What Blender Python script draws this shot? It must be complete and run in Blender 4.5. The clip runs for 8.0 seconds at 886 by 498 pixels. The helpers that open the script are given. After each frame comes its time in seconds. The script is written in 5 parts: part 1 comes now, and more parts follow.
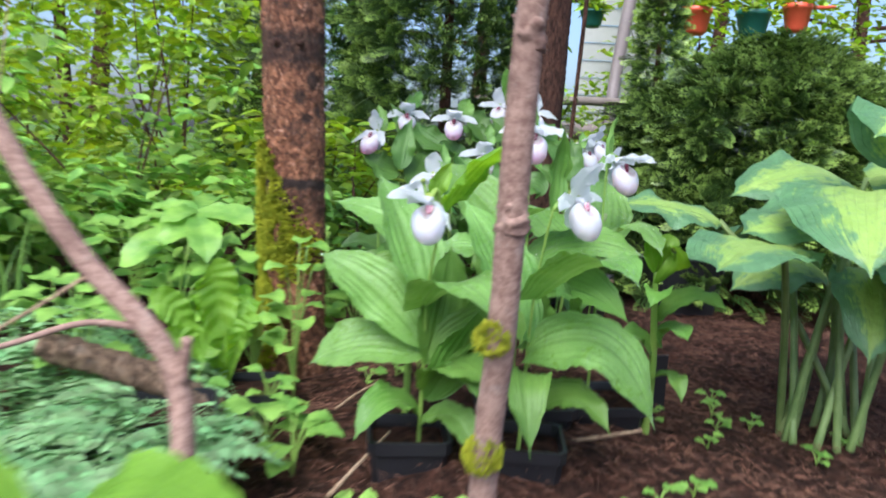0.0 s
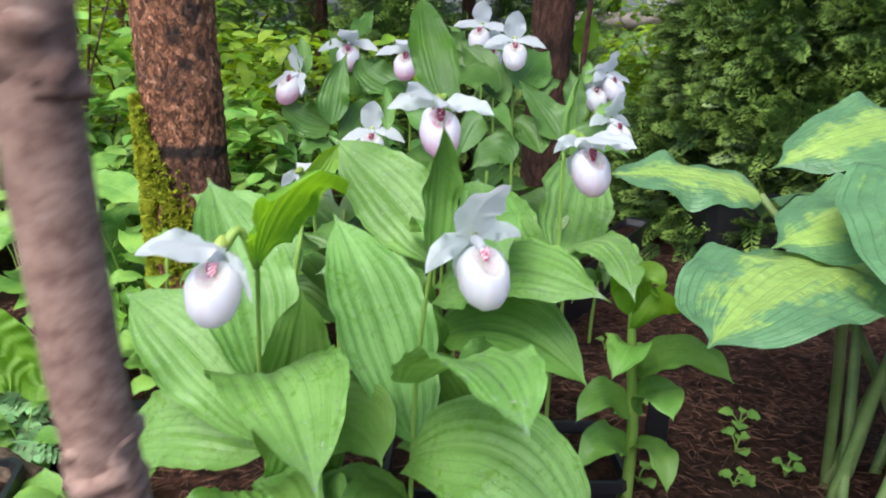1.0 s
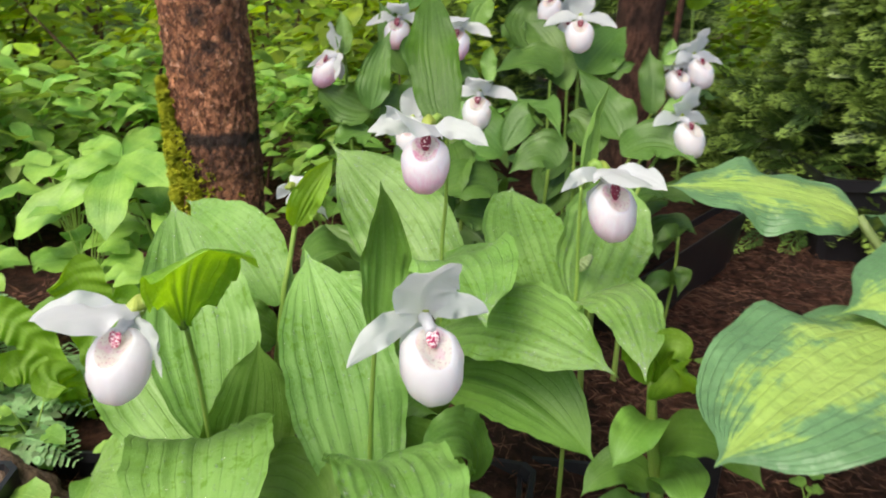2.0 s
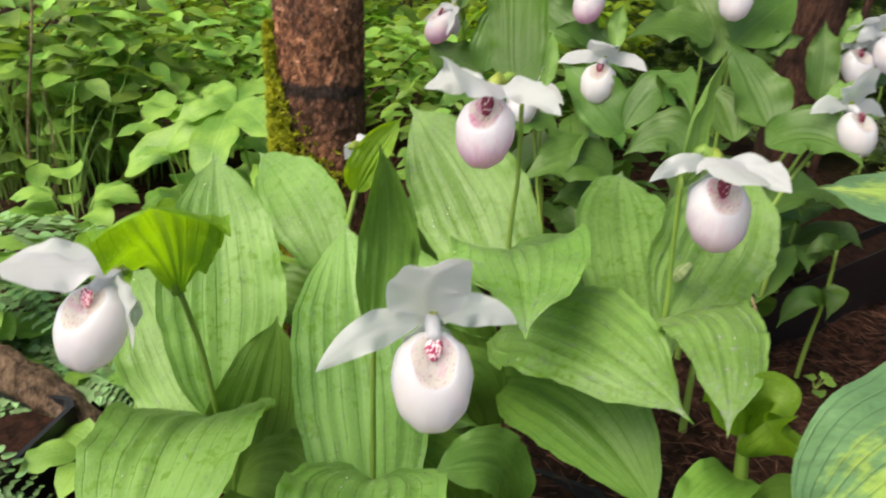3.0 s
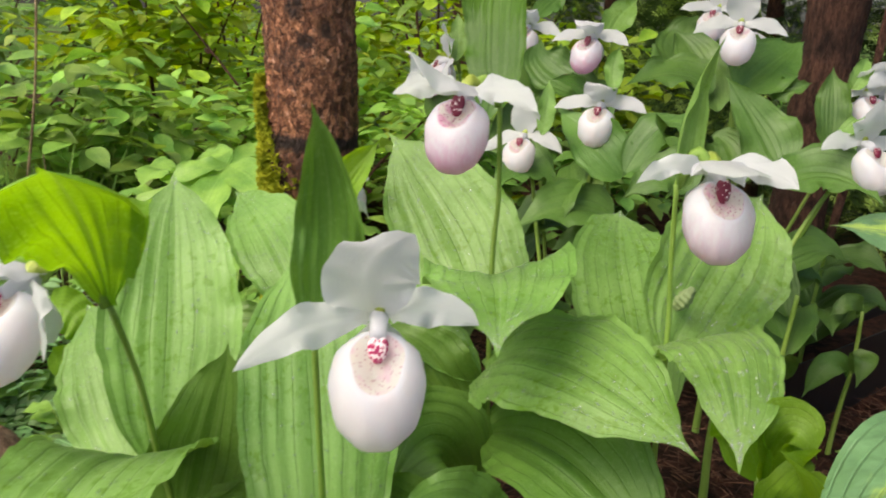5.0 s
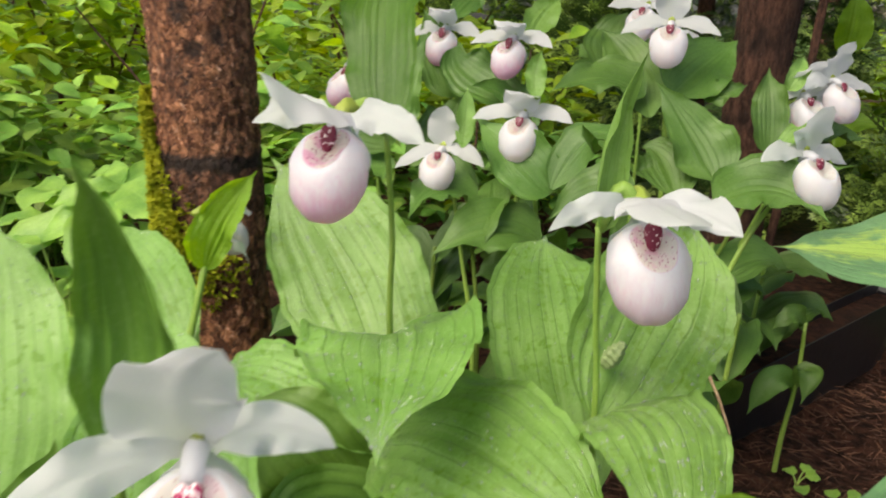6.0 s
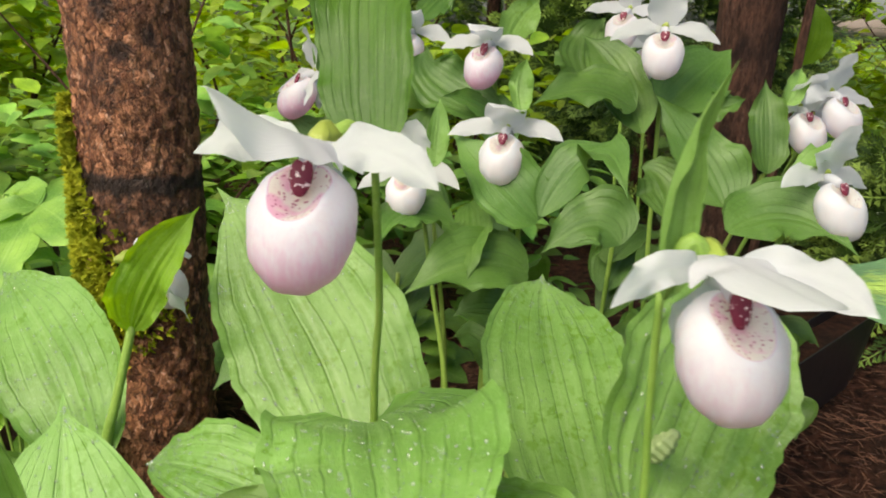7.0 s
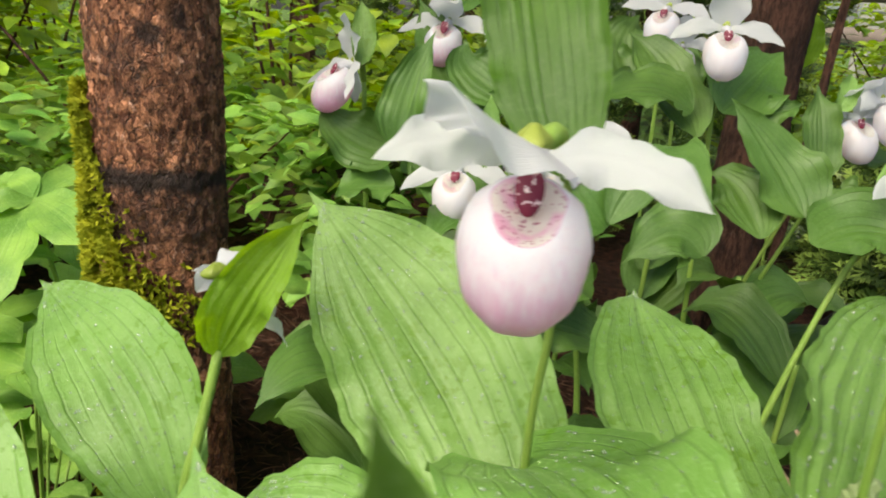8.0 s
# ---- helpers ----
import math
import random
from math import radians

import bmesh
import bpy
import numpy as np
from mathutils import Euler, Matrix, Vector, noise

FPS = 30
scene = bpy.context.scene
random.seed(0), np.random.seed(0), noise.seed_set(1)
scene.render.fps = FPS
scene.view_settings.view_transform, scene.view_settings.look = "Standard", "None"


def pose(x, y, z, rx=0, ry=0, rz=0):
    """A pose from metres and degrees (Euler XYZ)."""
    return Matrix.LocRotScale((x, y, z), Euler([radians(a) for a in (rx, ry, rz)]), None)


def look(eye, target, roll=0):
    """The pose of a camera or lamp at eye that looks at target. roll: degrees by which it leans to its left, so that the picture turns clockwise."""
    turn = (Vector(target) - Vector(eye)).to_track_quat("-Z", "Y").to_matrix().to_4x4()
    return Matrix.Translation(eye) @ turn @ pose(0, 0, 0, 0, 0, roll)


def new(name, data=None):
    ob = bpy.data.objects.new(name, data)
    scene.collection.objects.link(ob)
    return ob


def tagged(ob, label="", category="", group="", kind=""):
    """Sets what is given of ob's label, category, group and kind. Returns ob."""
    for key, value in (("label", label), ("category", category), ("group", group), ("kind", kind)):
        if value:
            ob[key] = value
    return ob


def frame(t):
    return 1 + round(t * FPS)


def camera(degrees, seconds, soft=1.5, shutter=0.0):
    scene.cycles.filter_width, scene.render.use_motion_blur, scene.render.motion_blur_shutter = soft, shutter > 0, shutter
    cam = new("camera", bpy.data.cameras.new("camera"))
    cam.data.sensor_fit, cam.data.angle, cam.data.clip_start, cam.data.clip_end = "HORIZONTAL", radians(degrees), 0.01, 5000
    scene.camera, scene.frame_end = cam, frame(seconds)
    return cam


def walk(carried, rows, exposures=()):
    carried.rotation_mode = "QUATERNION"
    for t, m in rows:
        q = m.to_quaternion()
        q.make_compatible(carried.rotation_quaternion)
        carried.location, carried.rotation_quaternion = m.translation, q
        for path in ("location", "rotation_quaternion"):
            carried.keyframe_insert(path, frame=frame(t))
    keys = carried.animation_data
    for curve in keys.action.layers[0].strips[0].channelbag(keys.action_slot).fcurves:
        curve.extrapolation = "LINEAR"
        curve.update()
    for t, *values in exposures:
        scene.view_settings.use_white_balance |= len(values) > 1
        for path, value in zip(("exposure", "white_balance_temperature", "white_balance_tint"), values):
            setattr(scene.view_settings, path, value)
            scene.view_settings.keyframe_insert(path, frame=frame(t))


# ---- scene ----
cam = camera(60.6, 8.0, soft=1.9, shutter=0.5)
METRES, EYE, TILT, LEAN, TURN = 1.0, 0.42, -8.0, -3.0, 0.0
ROWS = [
    (0.0, 0.0, 0.0, 0.0, 0.0, 0.0, 0.0),
    (0.5, 0.0871, 0.2081, 0.0579, 1.51, -3.94, -1.76),
    (1.0, 0.1657, 0.3044, 0.1137, 5.76, -8.43, 0.44),
    (2.5, 0.2628, 0.472, 0.1853, 21.76, -15.19, -3.0),
    (3.0, 0.2733, 0.5126, 0.1639, 28.26, -15.79, -4.21),
    (3.5, 0.2435, 0.5197, 0.131, 29.64, -13.16, -5.05),
    (4.0, 0.2554, 0.5172, 0.1214, 29.87, -10.54, -4.61),
    (4.5, 0.2836, 0.5315, 0.1109, 30.56, -8.67, -4.16),
    (6.0, 0.2725, 0.6304, 0.1338, 25.48, -8.65, -2.52),
    (6.5, 0.2456, 0.6744, 0.1438, 23.11, -8.45, -2.52),
    (7.0, 0.2187, 0.6941, 0.142, 21.16, -8.08, -2.77),
    (7.5, 0.1782, 0.7017, 0.1426, 19.35, -7.86, -3.2),
    (8.0, 0.1394, 0.7062, 0.1412, 17.72, -8.32, -4.11),
]
BETWEEN = [
    (0.3, look((0.055, 0.147, 0.434), (0.057, 2.120, 0.109), 5.0)),
    (0.8, look((0.135, 0.292, 0.481), (0.025, 2.217, -0.051), 3.2)),
    (4.2, look((0.264, 0.532, 0.474), (-0.668, 2.188, -0.150), 3.2)),
]
base = pose(0, 0, EYE, TILT, LEAN, TURN)
path = [(t, base @ pose(METRES * x, METRES * y, METRES * z, 90 + pitch, roll, yaw)) for t, x, y, z, yaw, pitch, roll in ROWS] + BETWEEN
walk(cam, sorted(path, key=lambda row: row[0]),
     exposures=[(0.0, 1.09, 5450, 12), (0.5, 0.98, 5500, 13), (1.0, 0.97, 5650, 11), (2.5, 0.81, 6750, 11), (4.5, 0.77, 6800, 12), (6.5, 0.82, 7000, 9), (8.0, 0.85, 6900, 8)])

# ---- world and light ----
SUN_ELEV, SUN_ROT = 53.0, 202.0
world = bpy.data.worlds.new("sky")
scene.world = world
world.use_nodes = True
wn = world.node_tree.nodes
sky = wn.new("ShaderNodeTexSky")
sky.sky_type, sky.sun_disc = "NISHITA", False
sky.sun_elevation, sky.sun_rotation = radians(SUN_ELEV), radians(SUN_ROT)
sky.air_density, sky.dust_density = 1.0, 4.0
wn["Background"].inputs["Strength"].default_value = 0.12
world.node_tree.links.new(sky.outputs[0], wn["Background"].inputs[0])
sun = new("sun", bpy.data.lights.new("sun", "SUN"))
sun.data.energy, sun.data.angle, sun.data.color = 2.4, radians(45), (1.0, 0.94, 0.82)
sun.matrix_basis = look((-0.9, -1.2, 3.1), (0, 1.0, 0))


# ---- small helpers ----
def V(*a):
    return np.array(a, float)


def unit(a):
    a = np.asarray(a, float)
    return a / max(np.linalg.norm(a), 1e-9)


def sheet(name, verts, faces, mat, parent=None, label="", uv=None, smooth=True, at=None):
    """One mesh object from arrays, in world coordinates; under parent when given."""
    me = bpy.data.meshes.new(name)
    me.from_pydata([tuple(v) for v in verts], [], [tuple(f) for f in faces])
    if uv is not None:
        lay = me.uv_layers.new(name="UVMap")
        loops = np.empty(len(me.loops), np.int32)
        me.loops.foreach_get("vertex_index", loops)
        lay.data.foreach_set("uv", np.asarray(uv, np.float32)[loops].ravel())
    if smooth:
        me.polygons.foreach_set("use_smooth", [True] * len(me.polygons))
    me.materials.append(mat)
    ob = new(name, me)
    if parent is not None:
        ob.parent = parent
        ob.matrix_parent_inverse = world_of(parent).inverted()
    if label:
        tagged(ob, label)
    return ob


PLACES = {}


def world_of(ob):
    m = PLACES.get(ob.name, Matrix.Identity(4))
    return m


def thing(name, place, label, category, group="", kind=""):
    """An Empty at the base of a thing, that carries its parts."""
    ob = new(name)
    ob.empty_display_size = 0.02
    ob.matrix_basis = pose(*place)
    PLACES[ob.name] = pose(*place)
    return tagged(ob, label, category, group, kind)


def grid_faces(nu, nv, wrap=False):
    out = []
    for i in range(nu - 1):
        for j in range(nv if wrap else nv - 1):
            k = (j + 1) % nv
            out.append((i * nv + j, i * nv + k, (i + 1) * nv + k, (i + 1) * nv + j))
    return out


def spline(points, n):
    """A smooth line through the points (Catmull-Rom)."""
    p = np.asarray(points, float)
    p = np.vstack([2 * p[0] - p[1], p, 2 * p[-1] - p[-2]])
    m = len(p) - 3
    out = []
    for s in np.linspace(0, m, n):
        i = min(int(s), m - 1)
        t = s - i
        a, b, c, d = p[i:i + 4]
        out.append(0.5 * (2 * b + (c - a) * t + (2 * a - 5 * b + 4 * c - d) * t * t + (3 * b - a - 3 * c + d) * t ** 3))
    return np.array(out)


def tube_data(points, r0, r1, n=14, seg=8, rough=0.0, freq=30.0, taper=1.0):
    c = spline(points, n)
    verts, uv = [], []
    side = unit(np.cross(c[1] - c[0], V(0.3, 0.2, 0.9) if abs(unit(c[1] - c[0])[2]) < 0.8 else V(1, 0.1, 0)))
    for i in range(n):
        t = unit(c[min(i + 1, n - 1)] - c[max(i - 1, 0)])
        side = unit(side - t * (side @ t))
        up = np.cross(t, side)
        r = r1 + (r0 - r1) * (1 - i / (n - 1)) ** taper
        for j in range(seg):
            a = 2 * math.pi * j / seg
            q = side * math.cos(a) + up * math.sin(a)
            k = 1.0
            if rough:
                w = c[i] + q * r
                k += rough * noise.noise(Vector(w * freq)) + 0.5 * rough * noise.noise(Vector(w * freq * 3.1))
            verts.append(c[i] + q * r * k)
            uv.append((i / (n - 1), j / seg))
    faces = grid_faces(n, seg, True)
    verts += [c[0], c[-1]]
    uv += [(0, 0), (1, 0)]
    a, b = len(verts) - 2, len(verts) - 1
    faces += [(a, (j + 1) % seg, j) for j in range(seg)]
    faces += [(b, (n - 1) * seg + j, (n - 1) * seg + (j + 1) % seg) for j in range(seg)]
    return verts, faces, uv


def tube(name, points, r0, r1, mat, parent=None, label="", n=14, seg=8, rough=0.0, freq=30.0, taper=1.0):
    v, f, uv = tube_data(points, r0, r1, n, seg, rough, freq, taper)
    return sheet(name, v, f, mat, parent, label, uv)


def blade(base, mid, tip, hw, face, cup=0.25, pleat=0.0, ribs=7, wave=0.0, p=0.6, q=0.75, root=0.12, nu=16, nv=9, seed=0, curl=0.0, nip=0.0, frill=0.0, crimp=0.0, cord=0.0):
    """A leaf or petal: a sheet along the bow base-mid-tip, hw half as wide, whose upper side looks to face."""
    rnd = random.Random(seed)
    base, mid, tip = V(*base), V(*mid), V(*tip)
    c = 2 * mid - 0.5 * (base + tip)
    top = (p / (p + q)) ** p * (q / (p + q)) ** q
    ph = [rnd.uniform(0, 6.28) for _ in range(6)]
    verts, uv = [], []
    for i in range(nu):
        u = i / (nu - 1)
        pt = (1 - u) ** 2 * base + 2 * u * (1 - u) * c + u * u * tip
        t = unit(2 * (1 - u) * (c - base) + 2 * u * (tip - c))
        s = unit(np.cross(t, face))
        n = np.cross(s, t)
        w = hw * max(u ** p * (1 - u) ** q / top, root * (1 - u) ** 2)
        if nip:
            e = min(1.0, u / (1 - nip))
            w = hw * max(e ** p * (1 - e) ** q / top, root * (1 - u) ** 2, 0.07 * (1 - u) / nip if u > 0.7 else 0)
        w *= 1 + 0.03 * math.sin(9 * u + ph[0]) + 0.02 * math.sin(21 * u + ph[5]) + (0.012 * math.sin(57 * u + ph[1]) if frill else 0)
        if cord:
            w *= 1 - 0.55 * math.exp(-u / 0.05)
        for j in range(nv):
            v = 2 * j / (nv - 1) - 1
            fold = cup * w * v * v * (1 - 0.6 * curl * u)
            pl = pleat * (0.55 + 0.45 * math.sin(5 * v + ph[3])) * math.cos((v + 0.03 * math.sin(7 * v + ph[4])) * ribs * math.pi) * math.sin(math.pi * min(1, u * 1.1 + 0.05)) if pleat else 0
            wv = wave * (abs(v) ** 2) * (math.sin(11 * u + ph[1] + (2 if v > 0 else 0)) + 0.6 * math.sin(23 * u + ph[2] + v)) * math.sin(math.pi * u)
            groove = -0.05 * w * math.exp(-(v / 0.12) ** 2)
            wv += frill * abs(v) ** 5 * (math.sin(47 * u + ph[2] + 1.7 * v) + 0.7 * math.sin(83 * u + ph[0] - v)) * math.sin(math.pi * u) ** 0.5
            wv += crimp * math.sin(58 * u + 4 * abs(v)) * (0.25 + abs(v)) * math.sin(math.pi * u)
            lobe = cord * math.exp(-u / 0.13) * abs(v) ** 1.4
            verts.append(pt + s * w * v * (1 - 0.12 * abs(cup) * abs(v)) + n * (fold + pl + wv + groove + 0.30 * hw * lobe) - t * hw * lobe)
            uv.append((u, (v + 1) / 2))
    return verts, grid_faces(nu, nv), uv


def leaf(parent, base, mid, tip, hw, face=(0.1, -0.5, 0.8), mat=None, name="leaf", label="", **kw):
    opts = dict(cup=0.25, pleat=0.0009, ribs=8, wave=0.0032, nu=40, nv=37, q=0.68, nip=0.06, frill=0.0011)
    opts.update(kw)
    opts.setdefault("seed", int(abs(base[0] * 7919 + tip[1] * 104729 + tip[2] * 1299709)) % 9999)
    drops = opts.pop("drops", 0)
    v, f, uv = blade(base, mid, tip, hw, face, **opts)
    ob = sheet(name, v, f, mat, parent, label, uv)
    if drops:
        sprinkle(ob, np.array(v), opts["nu"], opts["nv"], drops, opts["seed"], face)
    return ob


def sprinkle(parent, v, nu, nv, count, seed, face=(0, -0.3, 1)):
    """Rain drops on the upper side of a leaf."""
    rnd = random.Random(seed + 5)
    heap = Heap()
    for _ in range(count * 5 // 4):
        i, j = rnd.randrange(2, nu - 2), rnd.randrange(2, nv - 2)
        s, t = rnd.random(), rnd.random()
        a, b, c = v[i * nv + j], v[(i + 1) * nv + j], v[i * nv + j + 1]
        n = unit(np.cross(c - a, b - a))
        n = n if n @ V(*face) > 0 else -n
        p = a + (b - a) * s + (c - a) * t
        r = 0.00024 + 0.0006 * rnd.random() ** 3
        x = unit(b - a)
        y = np.cross(n, x)
        lengthen = 1 + 0.6 * rnd.random() ** 2
        ring = lambda k, h: [p + (x * math.cos(q) * lengthen + y * math.sin(q)) * r * k + n * r * h for q in np.arange(8) * math.pi / 4]
        heap.add(ring(1.0, -0.1) + ring(0.85, 0.38) + ring(0.45, 0.62) + [p + n * r * 0.68], grid_faces(3, 8, True) + [(16 + k, 16 + (k + 1) % 8, 24) for k in range(8)])
    return heap.done("dew", WATER, parent, "beaded rain water whitened for sky glints")


class Heap:
    """Many small pieces joined into one mesh."""

    def __init__(self):
        self.v, self.f, self.uv, self.n = [], [], [], 0

    def add(self, verts, faces, uv=None):
        verts = np.asarray(verts, float)
        self.v.append(verts)
        self.f += [tuple(i + self.n for i in f) for f in faces]
        self.uv.append(np.asarray(uv, float) if uv is not None else np.zeros((len(verts), 2)))
        self.n += len(verts)

    def done(self, name, mat, parent=None, label="", smooth=True):
        return sheet(name, np.vstack(self.v), self.f, mat, parent, label, np.vstack(self.uv), smooth)


def turn(yaw, pitch=0.0, roll=0.0):
    return np.array(Euler((pitch, roll, yaw)).to_matrix())


# ---- materials ----
class Nodes:
    """A short way to write node trees."""

    def __init__(self, name):
        self.mat = bpy.data.materials.new(name)
        self.mat.use_nodes = True
        self.t = self.mat.node_tree
        self.t.nodes.clear()
        self.out = self.t.nodes.new("ShaderNodeOutputMaterial")

    def put(self, sock, value):
        if isinstance(value, bpy.types.NodeSocket):
            self.t.links.new(value, sock)
        elif value is not None:
            sock.default_value = (*value, 1.0) if isinstance(value, tuple) and len(value) == 3 and sock.type == "RGBA" else value

    def math(self, op, a, b=None, c=None, clamp=False):
        n = self.t.nodes.new("ShaderNodeMath")
        n.operation, n.use_clamp = op, clamp
        for s, x in zip(n.inputs, (a, b, c)):
            self.put(s, x)
        return n.outputs[0]

    def mix(self, fac, a, b):
        n = self.t.nodes.new("ShaderNodeMix")
        n.data_type = "RGBA"
        self.put(n.inputs[0], fac), self.put(n.inputs[6], a), self.put(n.inputs[7], b)
        return n.outputs[2]

    def noise(self, scale, detail=4.0, rough=0.55, vec=None, stretch=None):
        if stretch:
            m = self.t.nodes.new("ShaderNodeMapping")
            self.put(m.inputs[0], vec), self.put(m.inputs[3], stretch)
            vec = m.outputs[0]
        n = self.t.nodes.new("ShaderNodeTexNoise")
        n.inputs["Scale"].default_value, n.inputs["Detail"].default_value, n.inputs["Roughness"].default_value = scale, detail, rough
        self.put(n.inputs["Vector"], vec)
        return n.outputs[0]

    def voronoi(self, scale, vec=None, feature="F1", stretch=None):
        if stretch:
            m = self.t.nodes.new("ShaderNodeMapping")
            self.put(m.inputs[0], vec), self.put(m.inputs[3], stretch)
            vec = m.outputs[0]
        n = self.t.nodes.new("ShaderNodeTexVoronoi")
        n.feature = feature
        n.inputs["Scale"].default_value = scale
        self.put(n.inputs["Vector"], vec)
        return n.outputs[0]

    def warp(self, vec, scale, amount):
        n = self.t.nodes.new("ShaderNodeTexNoise")
        n.inputs["Scale"].default_value, n.inputs["Detail"].default_value = scale, 3.0
        self.put(n.inputs["Vector"], vec)
        m = self.t.nodes.new("ShaderNodeVectorMath")
        m.operation = "MULTIPLY_ADD"
        self.put(m.inputs[0], n.outputs[1])
        m.inputs[1].default_value = (amount,) * 3
        self.put(m.inputs[2], vec)
        return m.outputs[0]

    def band(self, x, lo, hi):
        """0 below lo, 1 above hi."""
        n = self.t.nodes.new("ShaderNodeMapRange")
        n.interpolation_type = "SMOOTHSTEP"
        self.put(n.inputs[0], x)
        n.inputs[1].default_value, n.inputs[2].default_value = lo, hi
        return n.outputs[0]

    def coords(self, which="Object"):
        return self.t.nodes.new("ShaderNodeTexCoord").outputs[which]

    def xyz(self, vec):
        n = self.t.nodes.new("ShaderNodeSeparateXYZ")
        self.put(n.inputs[0], vec)
        return n.outputs

    def any(self, island=False):
        if island:
            return self.t.nodes.new("ShaderNodeNewGeometry").outputs["Random Per Island"]
        return self.t.nodes.new("ShaderNodeObjectInfo").outputs["Random"]

    def bump(self, height, strength=0.4, dist=0.002):
        n = self.t.nodes.new("ShaderNodeBump")
        n.inputs["Strength"].default_value, n.inputs["Distance"].default_value = strength, dist
        self.put(n.inputs["Height"], height)
        return n.outputs[0]

    def hue(self, col, h=0.5, s=1.0, v=1.0):
        n = self.t.nodes.new("ShaderNodeHueSaturation")
        self.put(n.inputs[0], h), self.put(n.inputs[1], s), self.put(n.inputs[2], v), self.put(n.inputs[4], col)
        return n.outputs[0]

    def finish(self, color, rough=0.5, bump=None, passing=0.0, thin=None, metal=0.0, spec=0.5, sss=0.0):
        b = self.t.nodes.new("ShaderNodeBsdfPrincipled")
        self.put(b.inputs["Base Color"], color), self.put(b.inputs["Roughness"], rough)
        b.inputs["Metallic"].default_value, b.inputs["Specular IOR Level"].default_value = metal, spec
        if sss:
            b.inputs["Subsurface Weight"].default_value, b.inputs["Subsurface Scale"].default_value = sss, 0.025
            b.inputs["Subsurface Radius"].default_value = (1.0, 0.8, 0.7)
        if bump is not None:
            self.put(b.inputs["Normal"], bump)
        res = b.outputs[0]
        if passing:
            tr = self.t.nodes.new("ShaderNodeBsdfTranslucent")
            self.put(tr.inputs[0], thin if thin is not None else color)
            if bump is not None:
                self.put(tr.inputs[1], bump)
            mx = self.t.nodes.new("ShaderNodeMixShader")
            mx.inputs[0].default_value = passing
            self.t.links.new(res, mx.inputs[1]), self.t.links.new(tr.outputs[0], mx.inputs[2])
            res = mx.outputs[0]
        self.t.links.new(res, self.out.inputs[0])
        return self.mat


def leaf_mat(name, dark, light, thin, ribs=9, vein=0.16, rough=0.42, passing=0.32, island=False, wet=0.0):
    """A leaf with soft dark veins along it, fine lines between them, and darker wet patches."""
    k = Nodes(name)
    uv, ob = k.coords("UV"), k.coords("Object")
    x = k.xyz(uv)
    big, fine = k.noise(22, 3, 0.5, ob), k.noise(420, 4, 0.65, ob)
    col = k.mix(k.band(big, 0.3, 0.72), dark, light)
    col = k.mix(k.math("MULTIPLY", k.band(fine, 0.5, 0.72), 0.35), col, k.hue(light, 0.5, 0.85, 1.2))
    across = k.math("ADD", x[1], k.math("MULTIPLY", k.math("SUBTRACT", k.noise(3, 2, 0.5, uv), 0.5), 0.05))
    saw = k.math("ABSOLUTE", k.math("SUBTRACT", k.math("FRACT", k.math("MULTIPLY", across, float(ribs))), 0.5))
    line = k.math("MULTIPLY", k.band(saw, 0.12, 0.0), k.band(k.noise(14, 2, 0.5, uv, (0.5, 1, 1)), 0.25, 0.6))
    hair = k.noise(60, 2, 0.5, uv, (0.6, 3.2, 1))
    col = k.mix(k.math("MULTIPLY", line, vein), col, k.hue(dark, 0.5, 1.0, 0.4))
    col = k.mix(k.math("MULTIPLY", k.band(hair, 0.45, 0.65), 0.16), col, k.hue(light, 0.49, 0.9, 1.25))
    if wet:
        damp = k.math("MULTIPLY", k.band(k.noise(170, 3, 0.6, ob), 0.54, 0.62), k.band(k.noise(26, 2, 0.5, ob), 0.40, 0.62))
        col = k.mix(k.math("MULTIPLY", damp, wet), col, k.hue(dark, 0.49, 1.25, 0.85))
    mid = k.band(k.math("ABSOLUTE", k.math("SUBTRACT", x[1], 0.5)), 0.016, 0.004)
    col = k.mix(k.math("MULTIPLY", mid, 0.25), col, k.hue(light, 0.49, 0.8, 1.2))
    rnd = k.any(island)
    col = k.hue(col, k.math("MULTIPLY_ADD", rnd, 0.03 if island else 0.012, 0.485 if island else 0.494), 1.0, k.math("MULTIPLY_ADD", rnd, 0.75 if island else 0.22, 0.65 if island else 0.89))
    h = k.math("ADD", k.math("MULTIPLY", line, -0.8), k.math("ADD", k.math("MULTIPLY", hair, 0.4), k.math("MULTIPLY", fine, 0.7)))
    ro = k.math("MULTIPLY_ADD", k.noise(90, 3, 0.6, ob), 0.3, rough - 0.15)
    return k.finish(col, ro, k.bump(h, 0.4, 0.0009), passing, k.hue(col, 0.485, 1.1, 1.25) if thin is None else thin, spec=0.45)


LEAF = leaf_mat("orchid_leaf", (0.136, 0.284, 0.047), (0.222, 0.408, 0.094), None, ribs=10, vein=0.32, wet=0.6)
# Same leaf as LEAF; the shade at the back is put into its darker colour.
LEAF_DEEP_SHADE = leaf_mat("orchid_leaf_deep_shade", (0.060, 0.144, 0.020), (0.104, 0.208, 0.037), None, ribs=10, vein=0.36, wet=0.3, passing=0.22)
# Darker LEAF for inner and low leaves: shade between leaves is in the colour.
LEAF_SHADED = leaf_mat("orchid_leaf_shaded", (0.09, 0.205, 0.026), (0.15, 0.29, 0.046), None, ribs=10, vein=0.36, passing=0.22)
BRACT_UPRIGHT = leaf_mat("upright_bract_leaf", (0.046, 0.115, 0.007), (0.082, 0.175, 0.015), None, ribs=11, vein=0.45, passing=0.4)
